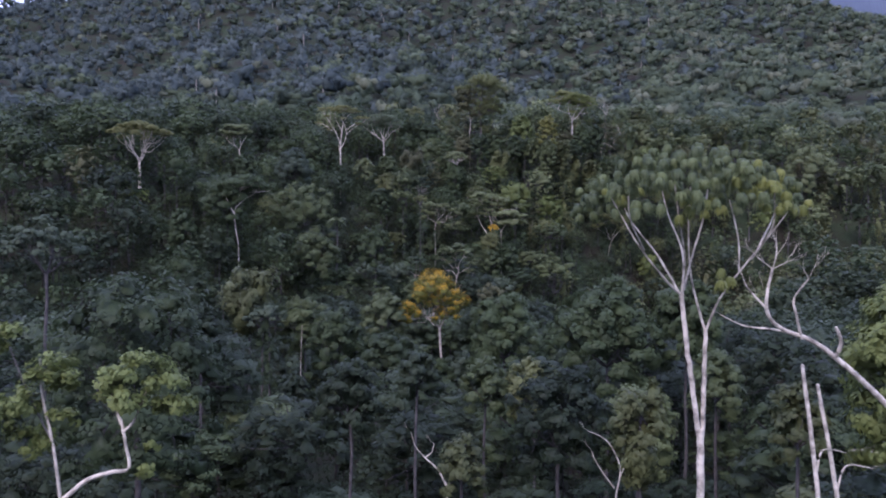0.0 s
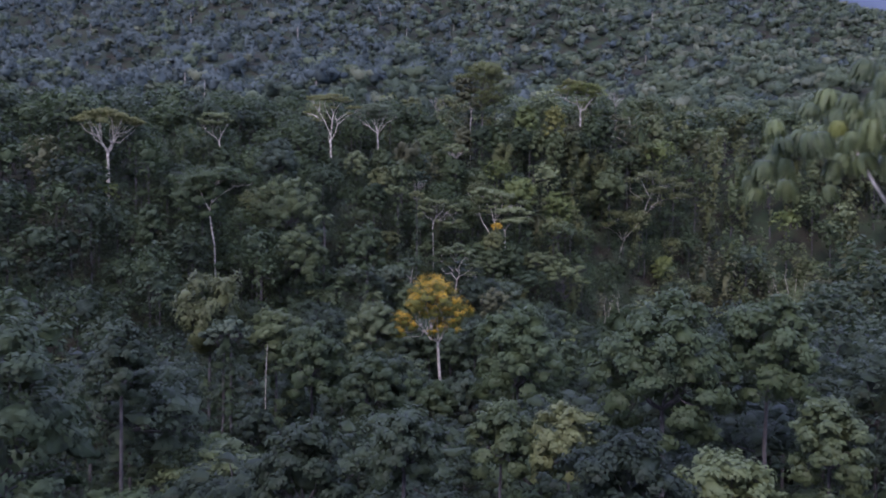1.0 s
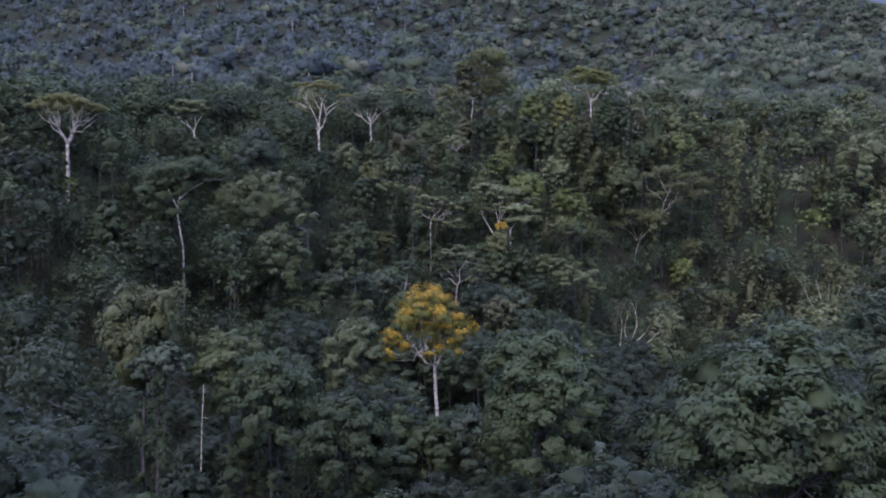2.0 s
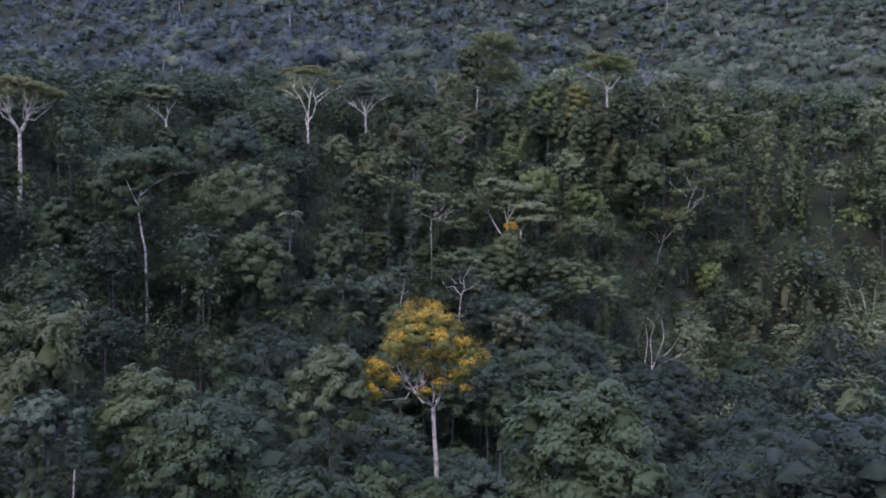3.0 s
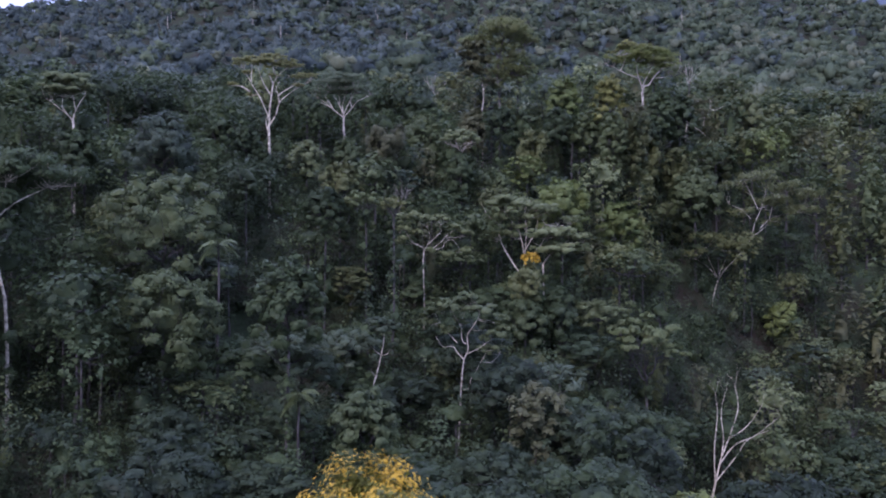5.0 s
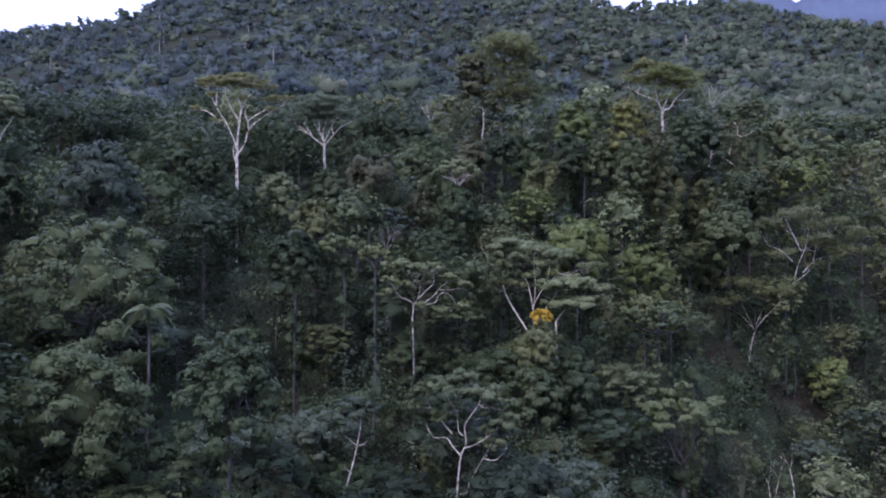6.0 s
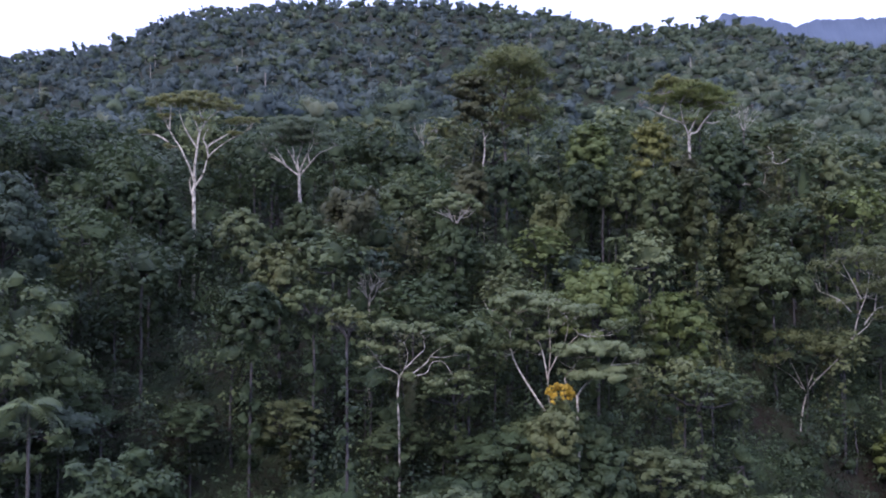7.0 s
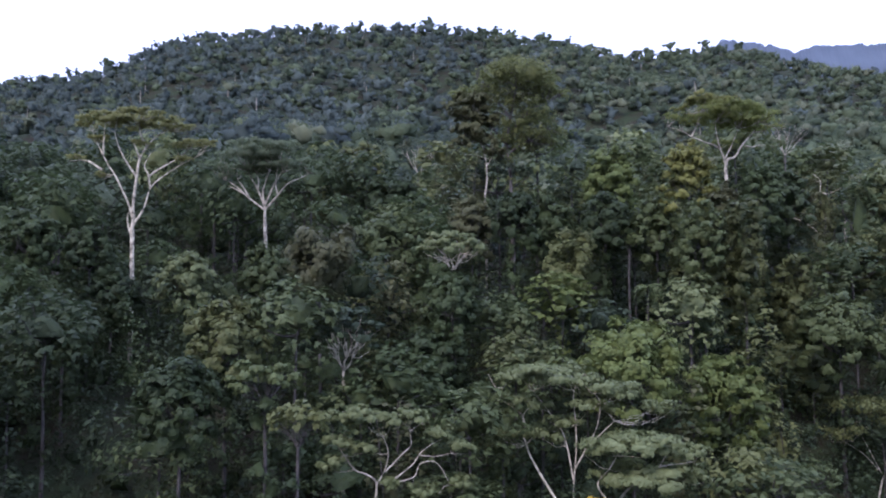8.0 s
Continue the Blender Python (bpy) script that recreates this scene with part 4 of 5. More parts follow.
def limbed_tree(name, label, x, y, z, colour, thick, limb_paths, pads, bark="white", leaf=0.2, cover=2.2, clear=0, flat=False, gilt=(), plump=0.65):
    """A tree whose pale limbs show: paths and flat leaf pads (x, z, half width, half height) about the point x, y, z on its trunk."""
    rg = np.random.default_rng(int(abs(x) * 13 + y * 3))
    thick = thick * (1.0 if flat else 0.8)
    base = float(land(x, y)) - 0.3
    ob = thing(name, x, y, base, label, "tree")
    up = z - base
    turn = rg.uniform(0, 6)

    def deep(px, pz):
        return 0.2 * np.sin(0.5 * px + turn) * np.clip(pz, 0, 12)

    def spot(px, pz):
        return np.array([px, deep(px, pz), up + pz])
    limb_line([(0, 0, 0), (0.15, 0, up * 0.5), spot(*limb_paths[0][0])], thick * 1.3, thick, bark, ob, "trunk", sides=9)
    lines = [[spot(*p) for p in path] for path in limb_paths]
    ends = np.array([p for line in lines for p in line[1:]])
    owner = [i for i, line in enumerate(lines) for p in line[1:]]
    cl = []
    for px, pz, rx, rz in (*pads, *gilt):
        n = int(np.clip(rx * 5, 6, 18))
        for k in range(n):
            a, q = k * GOLD + turn, np.sqrt((k + 0.4) / n)
            r = rx * rg.uniform(0.26, 0.40) if rx > 1.2 else rx * rg.uniform(0.4, 0.55)
            cl.append((px + np.cos(a) * q * rx * 0.8, deep(px, pz) * 0.7 + np.sin(a) * q * rx * 0.9, up + pz + rg.uniform(-0.6, 0.8) * rz, r, r, r * plump if plump > 0.7 else min(r * 0.65, rz)))
    cl = np.array(cl)
    more = [[] for line in lines]
    for c in cl:
        k = int(np.argmin(((ends - c[:3]) ** 2).sum(1) + 3 * np.clip(ends[:, 2] - c[2], 0, 9)))
        if rg.random() < 0.6:
            more[owner[k]].append((bend(rg, ends[k], c[:3] - [0, 0, c[5] * 0.3], -0.08, 0.2, 6), thick * 0.22, thick * 0.07))
    for i, line in enumerate(lines):
        r = thick if i == 0 else thick * 0.62
        ends_bare = () if len(cl) else ((1.3, 2, (0.25, 0.1, 1)), (1.0, 2, (-0.5, 0, 1)))
        limb_line(line, r, r * 0.25, bark, ob, sides=7, twigs=ends_bare, more=more[i])
    if len(cl) and not flat and up > 5:
        sh = Shape()
        foliage(sh, rg, climbers(rg, up * 0.25, up * 0.98), leaf, 1.0, -0.9, 0.8, 0.5, 1200)
        part("vine_cover", sh.mesh("vine_cover", LEAF["dark"]), ob, "dark climbing vines round the trunk", "stuff")
    PLACED.append((x, y, 1.2, z))
    for step in (5.0, 11.0, 17.0, 24.0)[:clear]:
        PLACED.append((x * (1 - step / 140), y - step, 4.2, z))
    if not len(cl):
        return
    gilded = sum(int(np.clip(p[2] * 5, 6, 18)) for p in gilt)
    for name_, some, colour_, said in (("crown", cl[:len(cl) - gilded], colour, ""), ("young_leaves", cl[len(cl) - gilded:], "gold", "golden leaf pads along the crown top")):
        if not len(some):
            continue
        sh = Shape()
        foliage(sh, rg, some, leaf + 0.0006 * depth_in_view(x, y), cover, -0.4, 0.1, 0.0 if flat else 0.2, 14000, fuzz=0.3, shape_of=0.6)
        part(name_, sh.mesh(name_, LEAF[colour_]), ob, said)


limbed_tree("umbrella_tree", "tall emergent tree, bare white forking limbs, thin flat golden-green crown", -28.1, 248.7, 72.8, "feather", 0.20,
            (((0.0, 0.0), (0.2, 1.2), (0.2, 2.4), (0.6, 5.1), (0.9, 6.9), (1.5, 8.2), (2.3, 9.4), (3.2, 10.2)),
             ((0.1, 0.7), (-0.1, 2.1), (-0.8, 3.9), (-1.5, 5.4), (-2.0, 6.1), (-2.7, 7.3), (-3.4, 8.5), (-4.3, 10.0)),
             ((0.1, 0.4), (1.2, 2.1), (1.8, 4.1), (2.9, 5.4), (4.4, 6.7), (5.9, 7.6)),
             ((1.8, 4.1), (1.6, 5.4), (1.3, 6.3), (1.8, 7.6)),
             ((1.7, 5.3), (2.3, 5.9), (4.0, 7.3), (5.0, 8.4)),
             ((0.6, 5.1), (-0.3, 6.6), (-0.9, 7.9), (-1.3, 9.4)),
             ((-2.9, 5.9), (-4.5, 6.9), (-5.7, 7.2), (-6.9, 7.2)),
             ((-2.7, 7.3), (-2.6, 8.7), (-2.3, 10.5)),
             ((-0.1, -0.5), (-0.4, 0.7), (-0.3, 1.7)),
             ((0.9, 6.9), (0.6, 7.9), (0.2, 9.0)),
             ((1.5, 8.2), (1.0, 9.3), (0.9, 10.5)),),
            ((-4.2, 11.1, 2.1, 0.3), (-1.7, 11.0, 2.2, 0.3), (0.9, 11.5, 2.4, 0.27), (3.1, 11.0, 2.1, 0.3), (4.7, 10.5, 1.1, 0.25), (-5.5, 10.8, 1.0, 0.25), (-0.3, 10.5, 2.7, 0.27), (2.3, 10.3, 2.1, 0.25), (5.9, 8.9, 1.8, 0.25), (4.4, 8.5, 1.2, 0.25), (0.9, 8.5, 1.3, 0.25), (7.4, 8.7, 0.9, 0.25), (-6.3, 7.5, 1.2, 0.25), (-2.9, 5.4, 0.8, 0.25), (-3.3, 9.1, 1.2, 0.25), (4.7, 7.2, 1.1, 0.25),), cover=0.85, clear=3, flat=True, leaf=0.15)
limbed_tree("umbrella_tree", "emergent tree with fanned pale limbs under a dense flat grey-green crown", -16.8, 258.1, 73.7, "veil", 0.20,
            (((0.0, 0.0), (0.0, 1.5), (0.0, 2.5), (-0.2, 4.1), (0.2, 5.4), (0.7, 6.6)),
             ((-0.1, 2.3), (-1.8, 3.6), (-3.1, 4.8), (-4.6, 5.8)),
             ((-1.8, 3.6), (-2.5, 4.8), (-3.3, 5.8)),
             ((-0.1, 2.8), (-0.8, 4.5), (-1.6, 5.8), (-2.1, 6.8)),
             ((0.1, 2.3), (1.5, 3.8), (2.6, 5.0), (4.1, 5.8), (4.9, 6.4)),
             ((1.5, 3.8), (1.3, 5.0), (2.0, 6.3)),
             ((0.0, 2.7), (0.7, 4.1), (1.3, 5.4), (1.5, 6.4)),
             ((-0.8, 4.5), (-0.7, 5.4), (-1.0, 6.4)),
             ((-2.5, 4.2), (-3.6, 4.8), (-4.3, 5.1)),),
            ((-1.1, 9.4, 3.1, 0.49), (-3.9, 8.6, 2.3, 0.46), (1.8, 8.9, 2.8, 0.49), (4.1, 7.5, 1.6, 0.46), (-5.3, 7.2, 1.2, 0.39), (-0.5, 7.9, 3.9, 0.52), (-2.8, 6.9, 2.3, 0.39), (2.1, 6.9, 2.8, 0.46), (4.9, 6.6, 0.9, 0.33), (-0.5, 6.6, 2.3, 0.3), (-4.9, 6.1, 0.9, 0.26),), cover=1.0, clear=3, bark="pale", flat=True, leaf=0.15)
limbed_tree("umbrella_tree", "emergent tree with wide pale boughs and a golden-green flat crown", 39.0, 275.1, 83.2, "sunlit", 0.20,
            (((0.0, 0.0), (0.3, 1.2), (1.3, 1.6), (2.4, 3.2), (4.1, 5.0), (5.0, 6.5)),
             ((2.8, 3.1), (3.8, 3.0), (5.0, 3.3)),
             ((0.0, 0.6), (-0.8, 2.6), (-2.7, 3.4), (-4.3, 4.2), (-5.5, 5.1), (-7.1, 5.8)),
             ((-0.8, 2.6), (-1.2, 4.2), (-1.5, 5.8)),
             ((0.0, 1.4), (1.0, 3.3), (2.0, 5.4)),
             ((-4.3, 4.2), (-3.6, 5.8), (-3.4, 7.2)),),
            ((-0.4, 7.9, 3.5, 0.56), (2.4, 7.9, 3.7, 0.61), (5.0, 7.0, 2.8, 0.65), (6.9, 5.8, 1.4, 0.56), (-6.0, 6.9, 1.8, 0.47), (-1.8, 6.8, 3.7, 0.56), (2.0, 6.1, 3.7, 0.56), (-4.1, 5.8, 1.9, 0.37), (-0.4, 3.4, 1.9, 0.65), (4.3, 5.4, 2.1, 0.47),), cover=1.0, bark="pale", flat=True, leaf=0.16, gilt=((-3.4, 8.9, 2.4, 0.47), (-0.4, 8.8, 2.1, 0.37), (-5.5, 8.0, 1.4, 0.37)))
limbed_tree("vine_draped_tree", "huge layered tree, broad olive crown drooping in tiers over dark gaps", 11.5, 277.0, 80.1, "moss", 0.3,
            (((0.0, 0.0), (-0.1, 3.3), (-0.5, 6.7), (0.0, 10.4), (0.7, 14.2), (0.9, 16.1)),
             ((-0.3, 6.7), (-2.1, 9.0), (-4.0, 11.4), (-5.5, 13.8)),
             ((-0.2, 7.6), (1.7, 10.4), (4.5, 12.3), (6.9, 14.0)),
             ((0.0, 10.0), (-1.7, 12.8), (-3.6, 14.5)),
             ((-0.1, 5.7), (2.1, 7.1), (5.0, 9.0)),
             ((-0.3, 4.8), (-2.6, 6.7), (-5.0, 9.0)),),
            ((0.7, 16.5, 4.5, 0.57), (-1.9, 16.1, 2.9, 0.57), (4.0, 15.8, 2.9, 0.62), (1.2, 15.0, 5.2, 0.67), (-5.5, 14.0, 2.9, 0.47), (-2.9, 14.3, 2.4, 0.47), (6.4, 13.8, 2.4, 0.67), (4.3, 13.8, 2.9, 0.67), (-0.2, 13.1, 2.9, 0.67), (1.9, 12.1, 3.1, 0.95), (-0.9, 11.2, 2.4, 1.04), (3.6, 10.2, 2.9, 1.04), (5.5, 8.8, 2.1, 0.85), (0.7, 9.3, 2.9, 1.04), (-0.5, 7.5, 2.4, 1.04), (3.1, 7.4, 2.9, 0.85), (5.0, 6.9, 1.4, 0.57), (1.4, 6.2, 1.9, 0.76), (0.0, 4.8, 1.0, 1.24), (0.2, 2.6, 0.9, 1.24),), cover=2.6, bark="grey", plump=0.9, leaf=0.24)
limbed_tree("canopy_tree", "brown-green tree with a ragged drooping crown and slim pale stem", 8.0, 275.0, 79.9, "brown", 0.16,
            (((0.0, 0.0), (0.3, 2.1), (0.2, 5.0), (-0.5, 7.8), (-1.2, 10.7)),
             ((0.3, 4.0), (1.2, 5.9), (0.9, 8.3)),),
            ((-1.4, 12.3, 2.6, 0.95), (-2.9, 10.7, 2.1, 1.04), (0.0, 10.4, 2.4, 1.04), (-1.9, 8.6, 2.6, 1.04), (0.0, 7.4, 2.1, 0.95), (-3.1, 6.7, 1.7, 0.85), (1.4, 5.7, 1.7, 0.85), (-4.3, 11.6, 1.4, 0.67),), cover=2.4, bark="pale", plump=0.9, leaf=0.24)
limbed_tree("open_crowned_tree", "thin brown-grey tree with crooked white limbs showing through sparse leaves", 49.9, 283.2, 76.1, "brown", 0.15,
            (((-0.7, -3.1), (-0.6, -0.1), (-0.1, 2.4), (-1.0, 4.2), (-1.3, 6.2)),
             ((-0.1, 2.4), (0.7, 4.4), (1.2, 6.4)),
             ((0.7, 3.9), (2.7, 3.4), (4.2, 4.4)),
             ((3.2, 1.9), (3.5, 3.9), (2.7, 5.7)),
             ((3.1, 3.7), (4.5, 5.4), (5.7, 5.0), (8.2, 6.4)),
             ((4.7, 5.4), (4.8, 6.9), (4.2, 7.9)),
             ((-0.1, 1.9), (1.7, 1.4), (3.2, 0.4), (4.2, -0.6)),),
            ((-0.1, 7.2, 2.2, 0.8), (2.7, 6.7, 2.0, 0.7), (-1.3, 5.4, 1.5, 0.7), (2.7, 4.9, 2.2, 0.6), (4.0, 3.4, 1.5, 0.6), (0.7, 3.4, 1.8, 0.6),), cover=0.7)
limbed_tree("umbrella_tree", "slender tree with white forked limbs and a thin flat crown", -50.1, 224.0, 69.9, "pale", 0.20,
            (((0.0, 0.0), (-0.0, 0.5), (0.5, 1.8), (1.2, 2.9), (2.0, 3.9)),
             ((-0.0, 0.4), (-0.9, 1.4), (-2.0, 2.2), (-3.3, 3.2)),
             ((-0.9, 1.4), (-1.5, 2.5), (-1.3, 3.6)),
             ((0.5, 1.9), (0.3, 2.9), (0.4, 3.9)),),
            ((-1.0, 6.1, 3.2, 0.5), (-3.3, 5.0, 2.1, 0.5), (1.7, 5.1, 1.9, 0.5), (-0.6, 4.5, 3.2, 0.4),), cover=1.1)
limbed_tree("canopy_tree", "dark-crowned tree on a tall slim white stem beside a shaded hollow", -42.8, 190.2, 44.4, "dark", 0.22,
            (((0.0, 0.0), (0.1, 3.0), (-0.3, 6.5), (-0.4, 9.5), (0.2, 12.0), (0.9, 14.5)),
             ((-0.4, 9.5), (-1.4, 11.5), (-2.6, 13.5), (-5.0, 14.8)),
             ((0.0, 11.0), (1.6, 12.6), (3.6, 14.2)),),
            ((0.0, 15.5, 4.4, 0.9), (-4.2, 14.6, 3.4, 0.8), (4.6, 15.0, 3.8, 0.9), (-7.2, 15.4, 2.8, 0.7), (2.0, 16.8, 3.8, 0.8), (-2.0, 13.6, 2.6, 0.7),), cover=1.5, clear=4)
limbed_tree("open_crowned_tree", "wide layered pale-green tree with long crooked white limbs", 12.8, 227.7, 47.1, "pale", 0.14,
            (((0.0, 0.0), (-1.8, 2.8), (-3.2, 5.1), (-4.0, 6.9), (-4.2, 9.0), (-5.4, 10.0), (-6.2, 11.1), (-6.8, 12.2)),
             ((0.0, 0.0), (-0.7, 3.2), (-0.5, 6.5), (-0.5, 8.6), (-0.6, 11.0), (0.1, 12.3)),
             ((-0.7, 4.5), (-1.1, 6.9), (-1.5, 8.2), (-2.3, 9.4), (-3.4, 10.9)),
             ((-0.6, 5.3), (0.3, 7.1), (0.9, 8.5), (1.1, 10.2), (0.7, 10.9)),
             ((0.3, 6.9), (1.3, 8.1), (2.1, 8.9)),
             ((-4.2, 7.3), (-4.1, 9.1), (-3.5, 9.7)),),
            ((-2.6, 12.0, 3.9, 0.6), (2.2, 11.0, 2.5, 0.5), (-3.5, 10.0, 2.1, 0.5), (0.9, 10.0, 1.9, 0.4), (5.9, 9.5, 1.9, 0.6), (-5.2, 10.4, 1.4, 0.4), (-1.2, 8.8, 1.7, 0.4), (-5.6, 7.4, 1.9, 0.6), (-2.9, 7.7, 2.1, 0.4), (0.1, 11.8, 1.7, 0.4),), cover=1.9)
limbed_tree("open_crowned_tree", "spreading pale-green tree with leaning white boughs", 14.2, 222.8, 50.5, "pale", 0.13,
            (((0.0, 0.0), (0.8, 1.1), (1.6, 1.9), (2.4, 2.6), (3.0, 2.8), (3.6, 3.8)),
             ((1.6, 1.9), (2.7, 2.1), (4.3, 1.9)),
             ((-0.2, 0.2), (-1.1, 1.5), (-0.3, 2.6), (0.2, 3.5)),
             ((3.0, 2.8), (3.9, 2.9), (5.5, 3.0)),),
            ((1.3, 4.3, 3.3, 0.5), (4.3, 3.8, 2.1, 0.5), (2.4, 2.1, 3.5, 0.5), (5.4, 2.2, 1.5, 0.5), (-1.1, 3.8, 1.7, 0.4), (-0.3, 1.9, 1.7, 0.5),), cover=1.9)
limbed_tree("open_crowned_tree", "rounded open tree with twin pale stems and clumped green leaves", 2.4, 195.7, 31.3, "pale", 0.13,
            (((0.0, 0.0), (0.2, 4.8), (0.4, 7.9), (0.6, 9.4), (1.0, 10.6), (0.9, 11.9), (1.3, 12.7), (2.0, 13.8), (2.2, 14.7)),
             ((0.6, 9.4), (-0.1, 10.1), (-0.6, 10.7), (-1.7, 10.6), (-2.4, 11.7)),
             ((0.8, 11.1), (0.4, 11.5), (0.3, 13.0)),
             ((-0.1, 11.1), (-1.2, 12.2), (-1.9, 13.0), (-2.5, 14.1)),
             ((0.5, 6.2), (1.1, 6.5), (1.3, 7.4), (2.0, 8.7), (2.4, 9.5), (3.0, 10.6)),
             ((0.9, 10.1), (1.7, 10.5), (2.6, 11.1)),
             ((2.4, 9.4), (3.4, 9.3), (4.3, 10.1)),),
            ((-0.4, 15.2, 2.5, 0.6), (-2.7, 14.2, 1.5, 0.6), (0.8, 15.9, 1.7, 0.5), (2.4, 14.7, 1.9, 0.5), (4.1, 13.9, 1.4, 0.6), (4.0, 12.2, 2.0, 0.8), (-0.9, 12.5, 1.2, 0.5), (-3.4, 13.2, 1.0, 0.4), (0.3, 13.5, 0.9, 0.5), (3.4, 10.5, 1.5, 0.5),), bark="pale", cover=1.6)
limbed_tree("open_crowned_tree", "thin leaning pale tree with a small tufted crown", -7.6, 199.4, 35.3, "blue", 0.12,
            (((0.0, 0.0), (0.9, 2.8), (1.5, 5.3), (1.8, 7.3), (1.7, 8.6)),
             ((1.5, 5.3), (2.2, 5.5), (2.6, 6.2)),
             ((1.5, 5.3), (0.9, 5.8), (0.2, 6.5)),
             ((1.1, 3.0), (0.7, 3.3), (0.4, 3.8)),),
            ((0.7, 9.0, 1.7, 0.4), (2.3, 8.9, 1.4, 0.4), (1.5, 8.2, 1.8, 0.3), (2.7, 6.4, 0.6, 0.3), (0.1, 6.6, 0.7, 0.3),), bark="pale", clear=2)
limbed_tree("open_crowned_tree", "leaning white-limbed tree with tiers of olive leaf pads", 45.6, 252.3, 42.3, "olive", 0.14,
            (((0.0, 0.0), (0.7, 3.4), (1.8, 6.2), (4.2, 9.4), (5.7, 11.8), (6.5, 14.8), (7.8, 17.3), (8.9, 20.1)),
             ((7.1, 17.0), (5.9, 19.4), (4.8, 22.1)),
             ((7.4, 13.9), (9.7, 15.4), (11.7, 16.1), (15.0, 16.8)),
             ((5.6, 12.2), (7.4, 13.4), (9.4, 14.6)),
             ((9.9, 15.4), (10.4, 17.0), (11.3, 19.0)),
             ((5.8, 15.5), (4.6, 17.0), (3.1, 18.0)),
             ((1.2, 5.7), (0.3, 8.1), (-0.8, 10.6)),
             ((1.5, 6.2), (2.4, 8.4), (3.3, 10.1)),
             ((0.9, 6.0), (-0.1, 7.4), (-2.4, 8.8)),),
            ((7.3, 22.3, 4.0, 0.8), (3.6, 21.1, 2.6, 0.8), (12.8, 21.0, 3.5, 0.9), (9.9, 18.4, 4.2, 0.8), (16.3, 19.6, 3.1, 0.9), (4.4, 16.4, 2.6, 0.7), (15.4, 17.1, 3.5, 0.8), (-0.3, 12.2, 4.1, 0.9), (3.1, 10.8, 3.4, 0.8), (-2.9, 9.7, 2.6, 0.7), (10.3, 15.0, 2.6, 0.7),), cover=1.7, bark="pale", clear=3)
limbed_tree("open_crowned_tree", "pale-leaved tree with a tangle of twisted white boughs", -2.0, 221.5, 51.0, "pale", 0.11,
            (((0.0, 0.0), (0.1, 1.5), (-0.6, 2.1), (-1.3, 2.4), (-2.0, 3.4), (-2.5, 4.1)),
             ((0.1, 1.3), (0.7, 2.4), (0.9, 3.5), (0.6, 4.5)),
             ((0.7, 2.2), (1.9, 3.4), (2.4, 3.9), (2.4, 4.8), (3.2, 5.3)),
             ((1.3, 1.7), (2.5, 2.6), (3.0, 3.3), (3.8, 3.9), (4.7, 4.3)),
             ((1.5, 1.5), (2.6, 1.8), (3.0, 2.6), (3.8, 2.8), (4.4, 2.4), (5.0, 1.3)),
             ((3.0, 3.2), (4.0, 3.1), (5.1, 3.3)),),
            ((-1.7, 5.9, 1.9, 0.5), (1.0, 5.6, 1.5, 0.5), (2.7, 5.9, 1.5, 0.5), (4.4, 4.7, 1.1, 0.5), (-2.5, 4.2, 1.5, 0.5), (-0.9, 3.7, 1.1, 0.4), (0.9, 1.4, 0.9, 0.5), (5.8, 3.8, 1.1, 0.6), (5.9, 1.6, 0.9, 0.6), (-2.9, 2.7, 1.4, 0.5), (3.3, 0.8, 1.5, 0.4),), bark="pale", cover=2.4)
limbed_tree("bare_tree", "leafless tree with thin white branches fanning to one side", 34.6, 215.4, 20.0, "pale", 0.20,
            (((0.0, 0.0), (0.7, 3.1), (1.4, 5.6), (2.9, 8.5), (4.3, 11.8), (3.9, 14.9)),
             ((1.4, 5.3), (3.6, 7.3), (6.1, 8.6), (8.4, 11.4)),
             ((2.9, 8.2), (5.1, 9.5), (6.7, 12.2)),
             ((0.6, 2.9), (0.4, 7.1), (0.9, 11.5), (0.5, 14.1)),
             ((1.2, 4.9), (1.9, 8.0), (1.6, 11.5), (2.4, 13.9)),
             ((0.8, 3.1), (3.4, 5.6), (5.3, 8.0), (7.6, 9.5)),),
            (), clear=4)
limbed_tree("bare_tree", "tall leafless pale tree with upswept forked branches", 85.1, 241.2, 24.5, "pale", 0.17,
            (((0.0, 0.0), (0.3, 4.6), (0.5, 6.6), (-0.1, 10.8), (-0.8, 14.6)),
             ((0.5, 5.7), (-1.8, 10.0), (-2.9, 13.4)),
             ((0.6, 6.3), (2.2, 9.7), (3.3, 13.4)),
             ((0.4, 4.6), (2.8, 6.6), (4.2, 9.1)),
             ((0.3, 4.0), (-2.1, 6.8), (-3.3, 9.7)),
             ((0.4, 5.7), (1.0, 10.3), (1.2, 14.2)),),
            (), clear=3)
palm_tree(-37.3, 196.9, 46.4, 2.6)
palm_tree(-48.3, 181.0, 40.4, 3.8)
palm_tree(-34.6, 193.2, 45.1, 2.4)
palm_tree(-12.9, 184.6, 39.9, 2.4)
palm_tree(23.2, 252.3, 67.9, 1.9)
palm_tree(23.4, 260.9, 75.2, 1.6)
palm_tree(-23.0, 194.5, 54.2, 2.6)
forest_tree("airy", 12.1, 217.8, 52.3, 1.5, 2.0, "yellow")
dead_trunk(-14.9, 96.0, 40.3, -0.3, 0.04)


